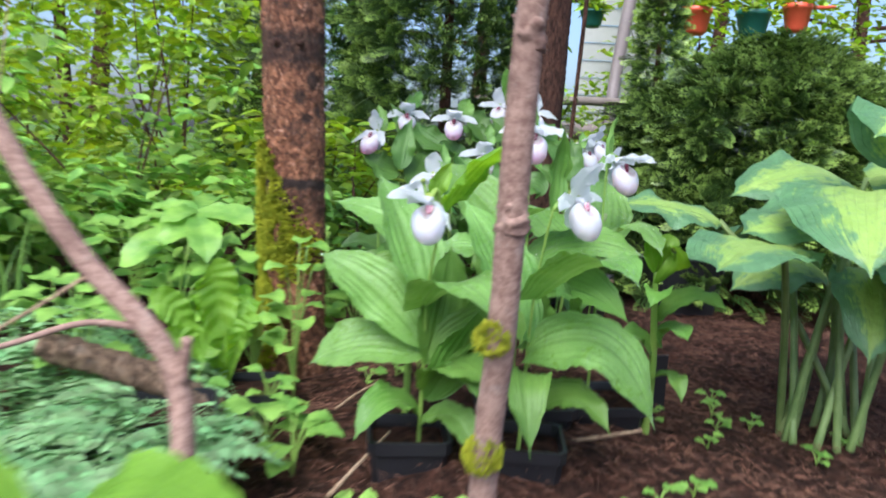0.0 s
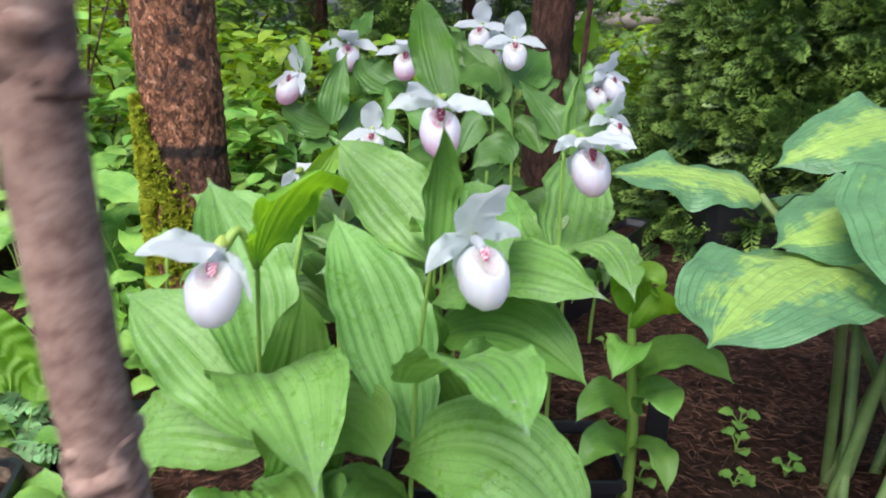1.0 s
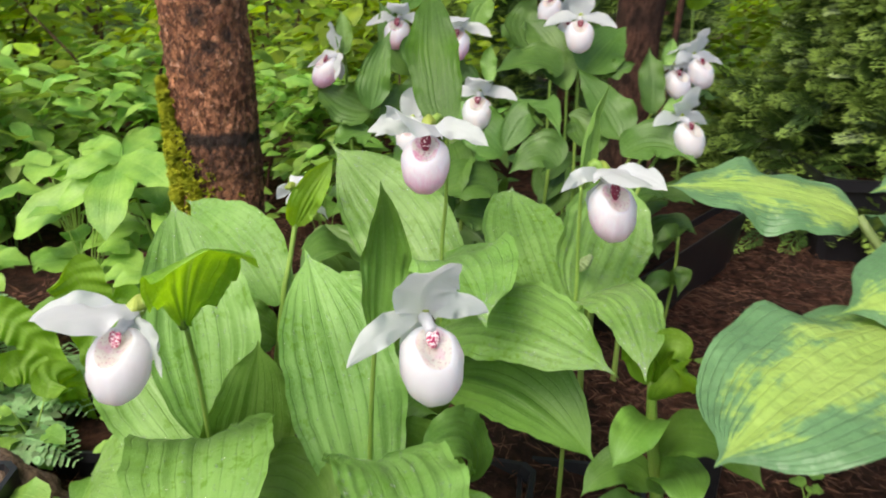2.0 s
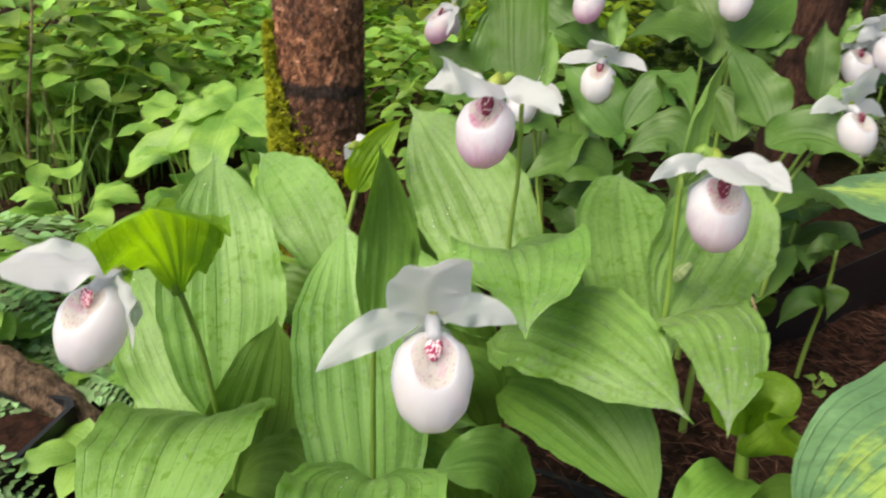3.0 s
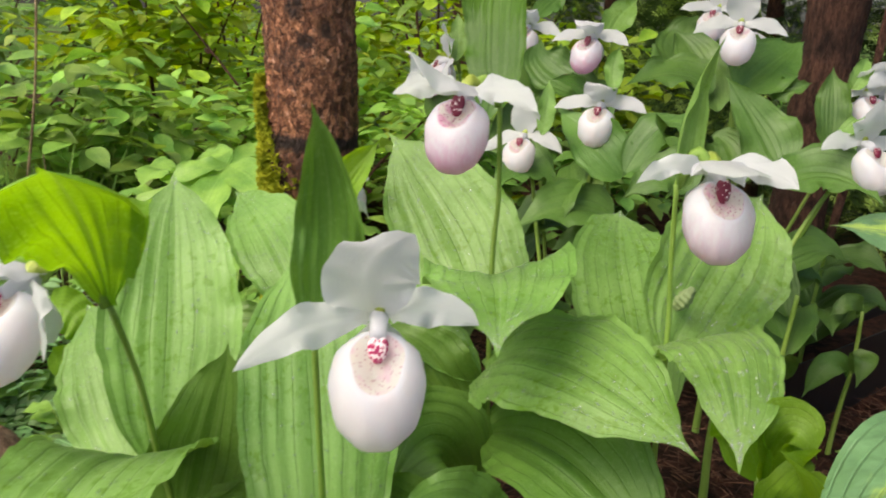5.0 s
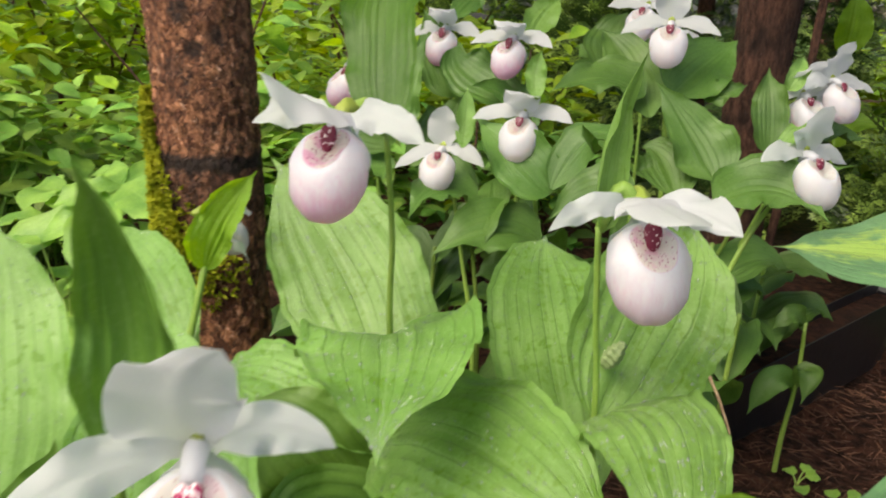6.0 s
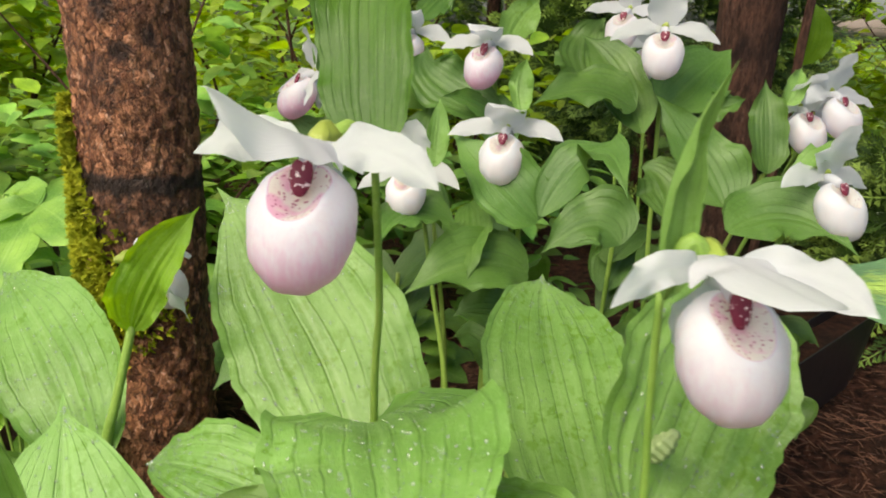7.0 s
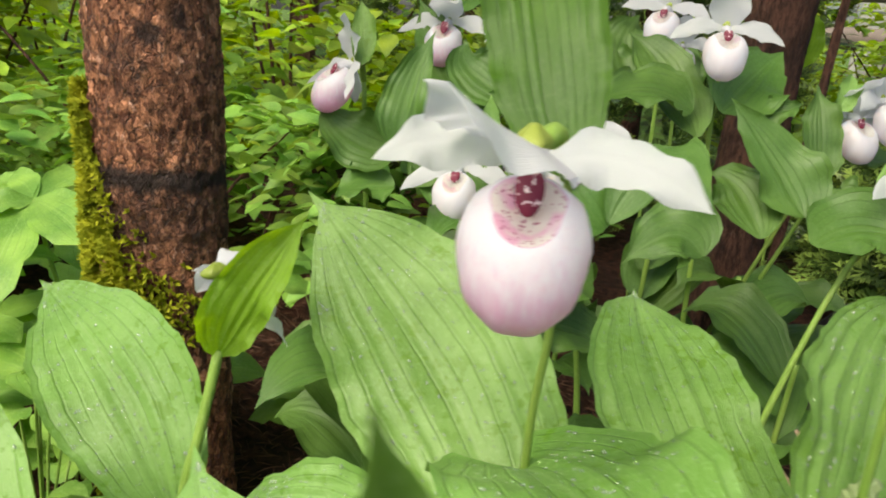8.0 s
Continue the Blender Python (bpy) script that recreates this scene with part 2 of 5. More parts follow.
BRACT = leaf_mat("bract_leaf", (0.16, 0.33, 0.022), (0.26, 0.46, 0.042), None, ribs=11, vein=0.35, passing=0.5)
OVARY = leaf_mat("ovary", (0.24, 0.34, 0.04), (0.38, 0.45, 0.09), None, ribs=4, vein=0.2, passing=0.2)
STEM = leaf_mat("green_stem", (0.19, 0.33, 0.05), (0.29, 0.44, 0.08), None, ribs=3, vein=0.15, passing=0.15)
WEED = leaf_mat("weed_leaf", (0.115, 0.26, 0.035), (0.29, 0.48, 0.08), None, ribs=8, vein=0.2, island=True)
SHRUB = leaf_mat("shrub_leaf", (0.15, 0.28, 0.018), (0.39, 0.54, 0.045), None, ribs=8, vein=0.2, island=True, passing=0.4)
# Darker copy of SHRUB, with the gloom of the wood put into its colour.
SHRUB_SHADED = leaf_mat("shrub_leaf_shaded", (0.06, 0.16, 0.022), (0.16, 0.30, 0.05), None, ribs=8, vein=0.2, island=True)
GRASS = leaf_mat("grass_blade", (0.10, 0.22, 0.03), (0.22, 0.36, 0.07), None, ribs=4, vein=0.2, island=True)
FERN = leaf_mat("fern_leaf", (0.14, 0.29, 0.10), (0.29, 0.46, 0.20), None, ribs=6, vein=0.2, island=True)


def thuja_mat():
    """Scale leaves, dark at the base of each spray and yellow-green towards its ends."""
    k = Nodes("thuja_scale")
    x = k.xyz(k.coords("UV"))
    low_tone = k.mix(k.noise(30, 3, 0.6, k.coords("Object")), (0.022, 0.052, 0.010), (0.060, 0.115, 0.020))
    col = k.mix(k.band(k.math("ADD", x[0], k.math("MULTIPLY_ADD", k.any(True), 0.5, -0.25)), 0.50, 1.15), low_tone, (0.36, 0.52, 0.10))
    return k.finish(col, 0.38, None, 0.15, spec=0.4)


THUJA = thuja_mat()


def hosta_mat():
    k = Nodes("hosta_leaf")
    uv, ob = k.coords("UV"), k.coords("Object")
    x = k.xyz(uv)
    off = k.math("ABSOLUTE", k.math("SUBTRACT", x[1], 0.5))
    streak = k.noise(6, 4, 0.6, uv, (1.3, 3.4, 1))
    edge = k.math("ADD", off, k.math("MULTIPLY", k.math("SUBTRACT", streak, 0.5), 0.55))
    edge = k.math("ADD", edge, k.math("MULTIPLY_ADD", k.noise(4, 4, 0.7, ob, (9, 9, 9)), 0.7, -0.35))
    edge = k.math("ADD", edge, k.math("MULTIPLY", x[0], 0.16))
    mask = k.band(edge, 0.22, 0.40)
    blue = k.mix(k.noise(30, 3, 0.5, ob), (0.085, 0.195, 0.078), (0.16, 0.31, 0.135))
    gold = k.mix(k.noise(24, 3, 0.5, ob), (0.25, 0.41, 0.075), (0.39, 0.53, 0.14))
    col = k.mix(mask, gold, blue)
    col = k.hue(col, 0.5, 1.0, k.math("MULTIPLY_ADD", k.noise(70, 3, 0.6, ob), 0.5, 0.75))
    saw = k.math("ABSOLUTE", k.math("SUBTRACT", k.math("FRACT", k.math("MULTIPLY", x[1], 17.0)), 0.5))
    line = k.band(saw, 0.14, 0.0)
    col = k.mix(k.math("MULTIPLY", line, 0.10), col, k.hue(col, 0.5, 1.0, 0.6))
    h = k.math("ADD", k.math("MULTIPLY", line, -0.15), k.math("MULTIPLY", k.noise(85, 2, 0.5, ob), 0.9))
    return k.finish(col, 0.4, k.bump(h, 0.8, 0.005), 0.22, k.hue(col, 0.49, 1.1, 1.2))


HOSTA = hosta_mat()
HOSTA_STALK = leaf_mat("hosta_stalk", (0.12, 0.19, 0.05), (0.23, 0.31, 0.10), None, ribs=3, vein=0.2, passing=0.1)


def petal_mat():
    k = Nodes("white_petal")
    uv, ob = k.coords("UV"), k.coords("Object")
    v = k.noise(40, 3, 0.6, uv, (0.25, 2.2, 1))
    col = k.mix(k.band(v, 0.35, 0.7), (0.71, 0.725, 0.765), (0.77, 0.785, 0.825))
    x = k.xyz(uv)
    col = k.mix(k.math("MULTIPLY", k.band(x[0], 0.14, 0.0), 0.35), col, (0.62, 0.66, 0.42))
    return k.finish(col, 0.55, k.bump(v, 0.4, 0.0007), 0.55, (0.86, 0.875, 0.91))


def pouch_mat(name, pink, deep, inner=1.0):
    """uv: x round the pouch, y from the rim (0) to the bottom (1); inside it is above 1."""
    k = Nodes(name)
    uv, ob = k.coords("UV"), k.coords("Object")
    x = k.xyz(uv)
    flow = k.noise(9, 4, 0.6, ob, (60, 60, 22))
    mott = k.noise(420, 3, 0.6, ob)
    amt = k.band(k.math("ADD", x[1], k.math("MULTIPLY", k.math("SUBTRACT", flow, 0.5), 0.5)), 0.22, 0.80)
    col = k.mix(k.math("MULTIPLY", amt, pink), (0.745, 0.73, 0.775), deep)
    col = k.mix(k.math("MULTIPLY", k.band(mott, 0.5, 0.75), 0.15 * pink + 0.03), col, deep)
    spots = k.voronoi(720, ob)
    inside = k.band(x[1], 1.02, 1.06)
    cell = k.noise(240, 2, 0.5, ob)
    dots = k.math("MULTIPLY", k.band(spots, 0.34, 0.24), k.band(cell, 0.40, 0.48))
    blush = k.math("MULTIPLY", k.band(k.noise(130, 2, 0.5, ob), 0.5, 0.68), inner)
    hollow = k.mix(k.math("MULTIPLY", dots, 0.8 * inner), k.mix(blush, (0.74, 0.69, 0.64), (0.72, 0.42, 0.55)), (0.36, 0.03, 0.13))
    col = k.mix(inside, col, hollow)
    return k.finish(col, 0.42, k.bump(k.math("ADD", flow, k.math("MULTIPLY", mott, 0.2)), 0.25, 0.0008), 0.42, k.hue(col, 0.5, 0.9, 1.12), sss=0.8)


def column_mat(name, cut, red=(0.135, 0.003, 0.026)):
    k = Nodes(name)
    ob = k.coords("Object")
    n = k.noise(700, 2, 0.5, ob)
    m = k.band(n, cut, cut - 0.06)
    return k.finish(k.mix(m, (0.80, 0.66, 0.66), red), 0.6, k.bump(n, 0.3, 0.0005))


PETAL = petal_mat()
POUCH_WHITE = pouch_mat("white_pouch", 0.28, (0.70, 0.56, 0.65), 0.55)
POUCH_BLUSH = pouch_mat("blushed_pouch", 0.75, (0.68, 0.46, 0.60))
POUCH_PINK = pouch_mat("pink_pouch", 1.0, (0.68, 0.40, 0.57))
COLUMN = column_mat("crimson_column", 0.66)
COLUMN_PALE = column_mat("spotted_column", 0.54, (0.36, 0.012, 0.09))


def bark_mat(name, low, high, dark, grain=(1, 1, 0.35), ash=0.0, crack=240, deep=0.45, relief=0.9, flaky=False):
    k = Nodes(name)
    ob = k.coords("Object")
    big = k.noise(14, 4, 0.6, ob)
    flake = k.voronoi(crack, k.warp(ob, 55, 0.02), "DISTANCE_TO_EDGE", grain)
    fine = k.noise(170, 5, 0.65, ob, grain)
    col = k.mix(k.band(fine, 0.32, 0.66), low, high)
    if flaky:
        streak = k.noise(170, 6, 0.75, k.warp(ob, 40, 0.01), (1, 1, 0.30))
        gap = k.band(k.noise(190, 6, 0.8, ob, (1, 1, 0.28)), 0.48, 0.36)
        col = k.mix(k.band(streak, 0.36, 0.64), low, high)
        col = k.mix(k.math("MULTIPLY", k.band(k.noise(260, 3, 0.6, ob, (1, 1, 0.5)), 0.58, 0.72), 0.5), col, k.hue(high, 0.5, 0.75, 1.3))
        col = k.mix(k.math("MULTIPLY", gap, 0.55), col, dark)
    col = k.mix(k.math("MULTIPLY", k.band(big, 0.52, 0.7), 0.5), col, dark)
    col = k.mix(k.math("MULTIPLY", k.band(flake, 0.06, 0.0), deep), col, k.hue(dark, 0.5, 1, 0.6))
    if ash:
        col = k.mix(k.math("MULTIPLY", k.band(k.noise(38, 4, 0.7, ob), 0.55, 0.7), ash), col, (0.36, 0.33, 0.29))
    plate = k.noise(46, 4, 0.7, ob, (1, 1, 0.5))
    hgt = k.math("ADD", k.math("MULTIPLY", k.band(flake, 0.0, 0.16), deep * 1.1), k.math("ADD", fine, k.math("MULTIPLY", plate, 0.9)))
    if flaky:
        hgt = k.math("ADD", k.math("MULTIPLY", streak, 1.2), k.math("MULTIPLY", gap, -0.9))
    return k.finish(col, 0.85, k.bump(hgt, relief, 0.007 if flaky else 0.004), spec=0.25)


def scaly_bark(name, low, high, dark, seams=(), knots=()):
    """Small upright flakes, each of its own brown, parted by dark cracks; dark knots and ring-shaped seams."""
    k = Nodes(name)
    ob = k.coords("Object")
    way = k.warp(k.warp(ob, 60, 0.014), 260, 0.006)
    flake, edge = [], []
    for scale in (190, 430):
        m = k.t.nodes.new("ShaderNodeMapping")
        k.put(m.inputs[0], way), k.put(m.inputs[3], (1, 1, 0.5))
        for kind in ("F1", "DISTANCE_TO_EDGE"):
            n = k.t.nodes.new("ShaderNodeTexVoronoi")
            n.feature = kind
            n.inputs["Scale"].default_value = scale
            k.put(n.inputs["Vector"], m.outputs[0])
            if kind == "F1":
                flake.append(k.xyz(n.outputs["Color"])[0])
            else:
                edge.append(n.outputs[0])
    fine, big = k.noise(420, 5, 0.7, ob, (1, 1, 0.45)), k.noise(17, 4, 0.65, ob)
    tone = k.math("ADD", k.math("MULTIPLY", flake[0], 0.42), k.math("ADD", k.math("MULTIPLY", flake[1], 0.22), k.math("MULTIPLY", fine, 0.42)))
    col = k.mix(k.band(tone, 0.28, 0.82), low, high)
    col = k.mix(k.math("MULTIPLY", k.band(tone, 0.70, 0.86), 0.65), col, k.hue(high, 0.505, 0.72, 1.5))
    crack = k.math("MAXIMUM", k.math("MULTIPLY", k.band(edge[0], 0.13, 0.0), k.band(k.noise(120, 2, 0.5, ob), 0.38, 0.55)), k.math("MULTIPLY", k.band(edge[1], 0.10, 0.0), 0.5))
    col = k.mix(k.math("MULTIPLY", crack, 0.72), col, dark)
    col = k.mix(k.math("MULTIPLY", k.band(big, 0.54, 0.70), 0.62), col, dark)
    pos = k.xyz(ob)
    wob = k.math("ADD", pos[2], k.math("MULTIPLY", k.math("SUBTRACT", k.noise(38, 4, 0.7, ob), 0.5), 0.03))
    for z, w, amount in seams:
        near = k.band(k.math("ABSOLUTE", k.math("SUBTRACT", wob, z)), w, w * 0.35)
        col = k.mix(k.math("MULTIPLY", near, amount), col, dark)
    for x, y, z, r in knots:
        n = k.t.nodes.new("ShaderNodeVectorMath")
        n.operation = "DISTANCE"
        k.put(n.inputs[0], k.warp(ob, 60, 0.012))
        n.inputs[1].default_value = (x + 0.006, y + 0.006, z + 0.006)
        col = k.mix(k.math("MULTIPLY", k.band(n.outputs["Value"], r, r * 0.4), 0.85), col, dark)
    hgt = k.math("ADD", k.math("MULTIPLY", tone, 0.9), k.math("MULTIPLY", crack, -0.7))
    return k.finish(col, k.math("MULTIPLY_ADD", fine, 0.35, 0.42), k.bump(hgt, 1.0, 0.006), spec=0.35)


BARK = scaly_bark("red_bark", (0.15, 0.052, 0.024), (0.62, 0.27, 0.135), (0.024, 0.014, 0.011), seams=((0.548, 0.040, 0.8), (0.346, 0.013, 0.95), (0.318, 0.035, 0.5), (0.24, 0.03, 0.3)), knots=((-0.215, 1.143, 0.475, 0.016), (-0.196, 1.155, 0.50, 0.02), (-0.205, 1.147, 0.445, 0.012), (-0.19, 1.16, 0.455, 0.012)))
BARK_DARK = bark_mat("dark_bark", (0.045, 0.020, 0.013), (0.13, 0.060, 0.038), (0.018, 0.012, 0.010), (1, 1, 0.35), deep=0.0, flaky=True)
BARK_STAKE = bark_mat("smooth_bark", (0.19, 0.11, 0.085), (0.37, 0.245, 0.19), (0.10, 0.055, 0.042), (0.9, 0.9, 1.1), ash=0.35, crack=60, deep=0.10, relief=0.12)
BARK_LOG = bark_mat("rough_log_bark", (0.085, 0.052, 0.032), (0.30, 0.20, 0.125), (0.045, 0.028, 0.02), (1, 1, 1), ash=0.2, deep=0.0, flaky=True)
TWIG = bark_mat("dry_twig", (0.22, 0.14, 0.085), (0.44, 0.32, 0.20), (0.12, 0.07, 0.045), (1, 1, 1), deep=0.1)


def moss_mat():
    k = Nodes("moss")
    ob = k.coords("Object")
    n, m = k.noise(300, 4, 0.7, ob), k.noise(60, 3, 0.5, ob)
    col = k.mix(k.band(m, 0.35, 0.65), k.mix(n, (0.19, 0.24, 0.016), (0.38, 0.42, 0.028)), k.mix(n, (0.34, 0.39, 0.02), (0.62, 0.60, 0.05)))
    return k.finish(col, 0.95, k.bump(n, 1.0, 0.003), 0.15, spec=0.1)


MOSS = moss_mat()


def soil_mat():
    k = Nodes("mulch_soil")
    ob = k.coords("Object")
    n1, n2, n3 = k.noise(5, 4, 0.6, ob), k.noise(60, 6, 0.7, ob), k.noise(420, 4, 0.7, ob)
    col = k.mix(k.band(n2, 0.34, 0.68), (0.020, 0.010, 0.007), (0.112, 0.047, 0.028))
    col = k.mix(k.math("MULTIPLY", k.band(n1, 0.45, 0.65), 0.5), col, (0.035, 0.022, 0.015))
    col = k.mix(k.math("MULTIPLY", k.band(n3, 0.6, 0.75), 0.4), col, (0.26, 0.14, 0.08))
    far = k.band(k.xyz(ob)[1], 2.3, 3.4)
    grass = k.mix(n2, (0.05, 0.11, 0.02), (0.14, 0.25, 0.045))
    col = k.mix(k.math("MULTIPLY", far, k.band(k.noise(2.2, 3, 0.6, ob), 0.36, 0.5)), col, grass)
    return k.finish(col, 0.95, k.bump(k.math("ADD", n2, n3), 1.0, 0.012), spec=0.15)


SOIL = soil_mat()


def plain(name, col, rough=0.5, grain=0.15, scale=60.0, metal=0.0, island=False, bump=0.3):
    k = Nodes(name)
    ob = k.coords("Object")
    n, m = k.noise(scale, 5, 0.65, ob), k.noise(scale * 0.13, 3, 0.5, ob)
    c = k.hue(col, 0.5, 1.0, k.math("ADD", 1.0 - grain, k.math("MULTIPLY", k.math("ADD", n, m), grain)))
    if island:
        c = k.hue(c, 0.5, 1.0, k.math("MULTIPLY_ADD", k.any(True), 0.9, 0.5))
    return k.finish(c, rough, k.bump(n, bump, 0.002), metal=metal)


NEEDLE = plain("dry_needles", (0.16, 0.072, 0.040), 0.8, 0.4, 90, island=True)
PLASTIC = plain("black_plastic", (0.012, 0.012, 0.014), 0.38, 0.6, 40)
BOARD = plain("white_boards", (0.38, 0.38, 0.36), 0.6, 0.2, 20)
GREYWOOD = plain("weathered_wood", (0.19, 0.155, 0.13), 0.8, 0.5, 60)
POSTMETAL = plain("grey_post_paint", (0.22, 0.18, 0.17), 0.5, 0.4, 40)
POT_RED = plain("orange_red_plastic", (0.62, 0.09, 0.04), 0.4, 0.15, 30)
POT_GREEN = plain("dark_green_plastic", (0.02, 0.11, 0.085), 0.4, 0.2, 30)
POT_BROWN = plain("brown_wicker", (0.17, 0.08, 0.05), 0.8, 0.4, 80)
YELLOWBIT = plain("pale_litter", (0.45, 0.33, 0.16), 0.7, 0.3, 90)
BUD = plain("pale_bud", (0.22, 0.29, 0.12), 0.6, 0.4, 200)


def water_mat():
    k = Nodes("water_drop")
    b = k.t.nodes.new("ShaderNodeBsdfPrincipled")
    # White base under partial transmission: the sky's glint is put into the drop colour.
    b.inputs["Base Color"].default_value = (0.95, 0.98, 0.95, 1)
    b.inputs["Roughness"].default_value, b.inputs["Transmission Weight"].default_value, b.inputs["IOR"].default_value = 0.06, 0.85, 1.33
    k.t.links.new(b.outputs[0], k.out.inputs[0])
    return k.mat


WATER = water_mat()


# ---- ground ----
def height(x, y):
    """The lie of the soil."""
    bed = 1.35 * math.exp(-(((x - 0.08) / 0.28) ** 2 + ((y - 1.0) / 0.42) ** 2))
    left = 0.06 * (0.5 - 0.5 * math.tanh((x + 0.28) * 7))
    lumps = 0.016 * noise.noise(Vector((x * 7, y * 7, 0))) + 0.007 * noise.noise(Vector((x * 24, y * 24, 3)))
    away = max(0.0, min(1.0, (y - 2.4) / 3))
    return 0.07 * bed + left * (1 - away) + lumps * (1 + away)


def ground():
    def steps(near, far):
        a = list(np.arange(near[0], near[1], 0.02))
        d, lo, hi = 0.03, near[0], near[1]
        while hi < far:
            lo, hi, d = lo - d, hi + d, d * 1.22
            a = [lo] + a + [hi]
        return a
    xs, ys = steps((-0.9, 1.2), 90), steps((0.1, 2.4), 90)
    verts = [(x, y, height(x, y)) for x in xs for y in ys]
    ob = sheet("ground", verts, [f[::-1] for f in grid_faces(len(xs), len(ys))], SOIL)
    tagged(ob, "brown mulched forest soil with grass further off", "ground", kind="structure")


ground()


# ---- trees ----
def trunk_mesh(points, radius, mat, parent, name="trunk", rough=0.09, nz=110, seg=56, top=1.0):
    """A trunk with raised bark flakes: close rings where the trunk is near the eye, wider ones above."""
    c = spline(points, 1400)
    low = np.linspace(c[0][2], 0.85, nz)
    high = np.linspace(0.85, c[-1][2], 40)[1:]
    verts, uv = [], []
    zs = list(low) + list(high)
    for i, z in enumerate(zs):
        m = c[np.argmin(abs(c[:, 2] - z))]
        r = radius * (1 + 0.35 * math.exp(-z / 0.06)) * (1 - (1 - top) * i / len(zs))
        for j in range(seg):
            a = 2 * math.pi * j / seg
            w = V(math.cos(a), math.sin(a), 0)
            p = V(m[0], m[1], z) + w * r
            near = noise.voronoi((p[0] * 150, p[1] * 150, p[2] * 70))[0]
            k = rough * 0.55 * min(1.0, 1.6 * (near[1] - near[0])) + rough * 0.4 * noise.noise(Vector((p[0] * 180, p[1] * 180, p[2] * 90))) + 0.05 * noise.noise(Vector(p * 14))
            verts.append(V(m[0], m[1], z) + w * r * (0.985 + k))
            uv.append((i / len(zs), j / seg))
    return sheet(name, verts, grid_faces(len(zs), seg, True), mat, parent, uv=uv)


def moss_tuft(heap, p, out, size, rnd):
    """A small star of moss blades."""
    n = 6
    g = np.random.RandomState(rnd.randrange(1 << 30))
    d = unit(out) + g.normal(0, 0.6, (n, 3))
    d /= np.linalg.norm(d, axis=1)[:, None]
    s = np.cross(d, g.normal(0, 1, (n, 3)))
    s *= size * 0.15 / np.linalg.norm(s, axis=1)[:, None]
    e = d * (size * g.uniform(0.6, 1.2, n))[:, None]
    v = p + np.stack([-s, s, e / 2 + s * 1.1, e, e / 2 - s * 1.1], 1).reshape(-1, 3)
    heap.add(v, [f for k in range(0, 5 * n, 5) for f in ((k, k + 1, k + 2, k + 4), (k + 4, k + 2, k + 3))])


def crown(parent, center, radius, count, seed, mat, flat=0.7, size=(0.05, 0.09)):
    """Uneven crown of many small leaves, above the view."""
    rnd = random.Random(seed)
    heap = Heap()
    for _ in range(count // 14):
        d = unit(V(rnd.gauss(0, 1), rnd.gauss(0, 1), rnd.gauss(0, 1)))
        q = V(*center) + d * V(radius, radius, radius * flat) * rnd.uniform(0.3, 1.0)
        for _ in range(14):
            p = q + V(rnd.gauss(0, 1), rnd.gauss(0, 1), rnd.gauss(0, 0.7)) * radius * 0.16
            small_leaf(heap, p, rnd.uniform(0, 6.28), rnd.uniform(-0.7, 0.4), rnd.uniform(*size), 0.42, rnd)
    return heap.done("crown", mat, parent)


SMALL_U = np.repeat([0.0, 0.16, 0.36, 0.58, 0.8, 0.92, 1.0], 3)
SMALL_W = np.repeat([0.06, 0.74, 1.0, 0.88, 0.48, 0.2, 0.0], 3)
SMALL_S = np.tile([-1.0, 0.0, 1.0], 7)
SMALL_UV = np.stack([SMALL_U, 0.5 + 0.5 * SMALL_S], 1)
SMALL_F = grid_faces(7, 3)


def small_leaf(heap, p, yaw, pitch, length, wide, rnd, fold=0.25):
    """A pointed folded leaf."""
    r = turn(yaw, pitch, rnd.uniform(-0.5, 0.5))
    sag = rnd.uniform(0.05, 0.3)
    half = wide * length * 0.5 * SMALL_W
    v = np.stack([SMALL_S * half, SMALL_U * length, abs(SMALL_S) * half * fold - sag * length * SMALL_U ** 2], 1)
    heap.add(p + v @ r.T, SMALL_F, SMALL_UV)


tree = thing("tree", (-0.212, 1.182, 0.05), "reddish-brown scaly tree trunk with yellow-green moss on one side", "tree")
TREE_LINE = [(-0.222, 1.18, -0.02), (-0.225, 1.184, 0.2), (-0.229, 1.186, 0.4), (-0.236, 1.188, 0.6), (-0.242, 1.19, 0.9), (-0.25, 1.2, 1.5), (-0.24, 1.21, 2.6)]
trunk_mesh(TREE_LINE, 0.0465, BARK, tree, nz=330, seg=130)
rnd = random.Random(3)
moss = Heap()
line = spline(TREE_LINE, 400)
for _ in range(11000):
    z = rnd.uniform(0.06, 0.405)
    c = line[np.argmin(abs(line[:, 2] - z))]
    wide = 0.55 + 0.75 * math.exp(-((z - 0.25) / 0.045) ** 2) if z < 0.34 else 0.55 * (0.43 - z) / 0.09
    if z < 0.2:
        wide *= 0.8
    a = math.radians(211 + 14 * math.exp(-((z - 0.25) / 0.045) ** 2)) + rnd.gauss(0, 0.6) * wide
    o = V(math.cos(a), math.sin(a), 0)
    if noise.noise(Vector((a * 2.2, z * 22, 5))) > -0.2:
        moss_tuft(moss, c + o * 0.0470 * rnd.uniform(0.97, 1.14), o + V(0, 0, 0.3), 0.0072, rnd)
moss.done("moss", MOSS, tree, "yellow-green moss")
for z, a in ((0.552, 4.35), (0.552, 5.1)):
    c = line[np.argmin(abs(line[:, 2] - z))]
    o = V(math.cos(a), math.sin(a), 0)
    v, f, uv = tube_data([c + o * 0.040, c + o * 0.050, c + o * 0.053], 0.007, 0.003, 6, 10, 0.3, 200)
    sheet("branch_scar", v, f, BARK_DARK, tree, "dark knot", uv)

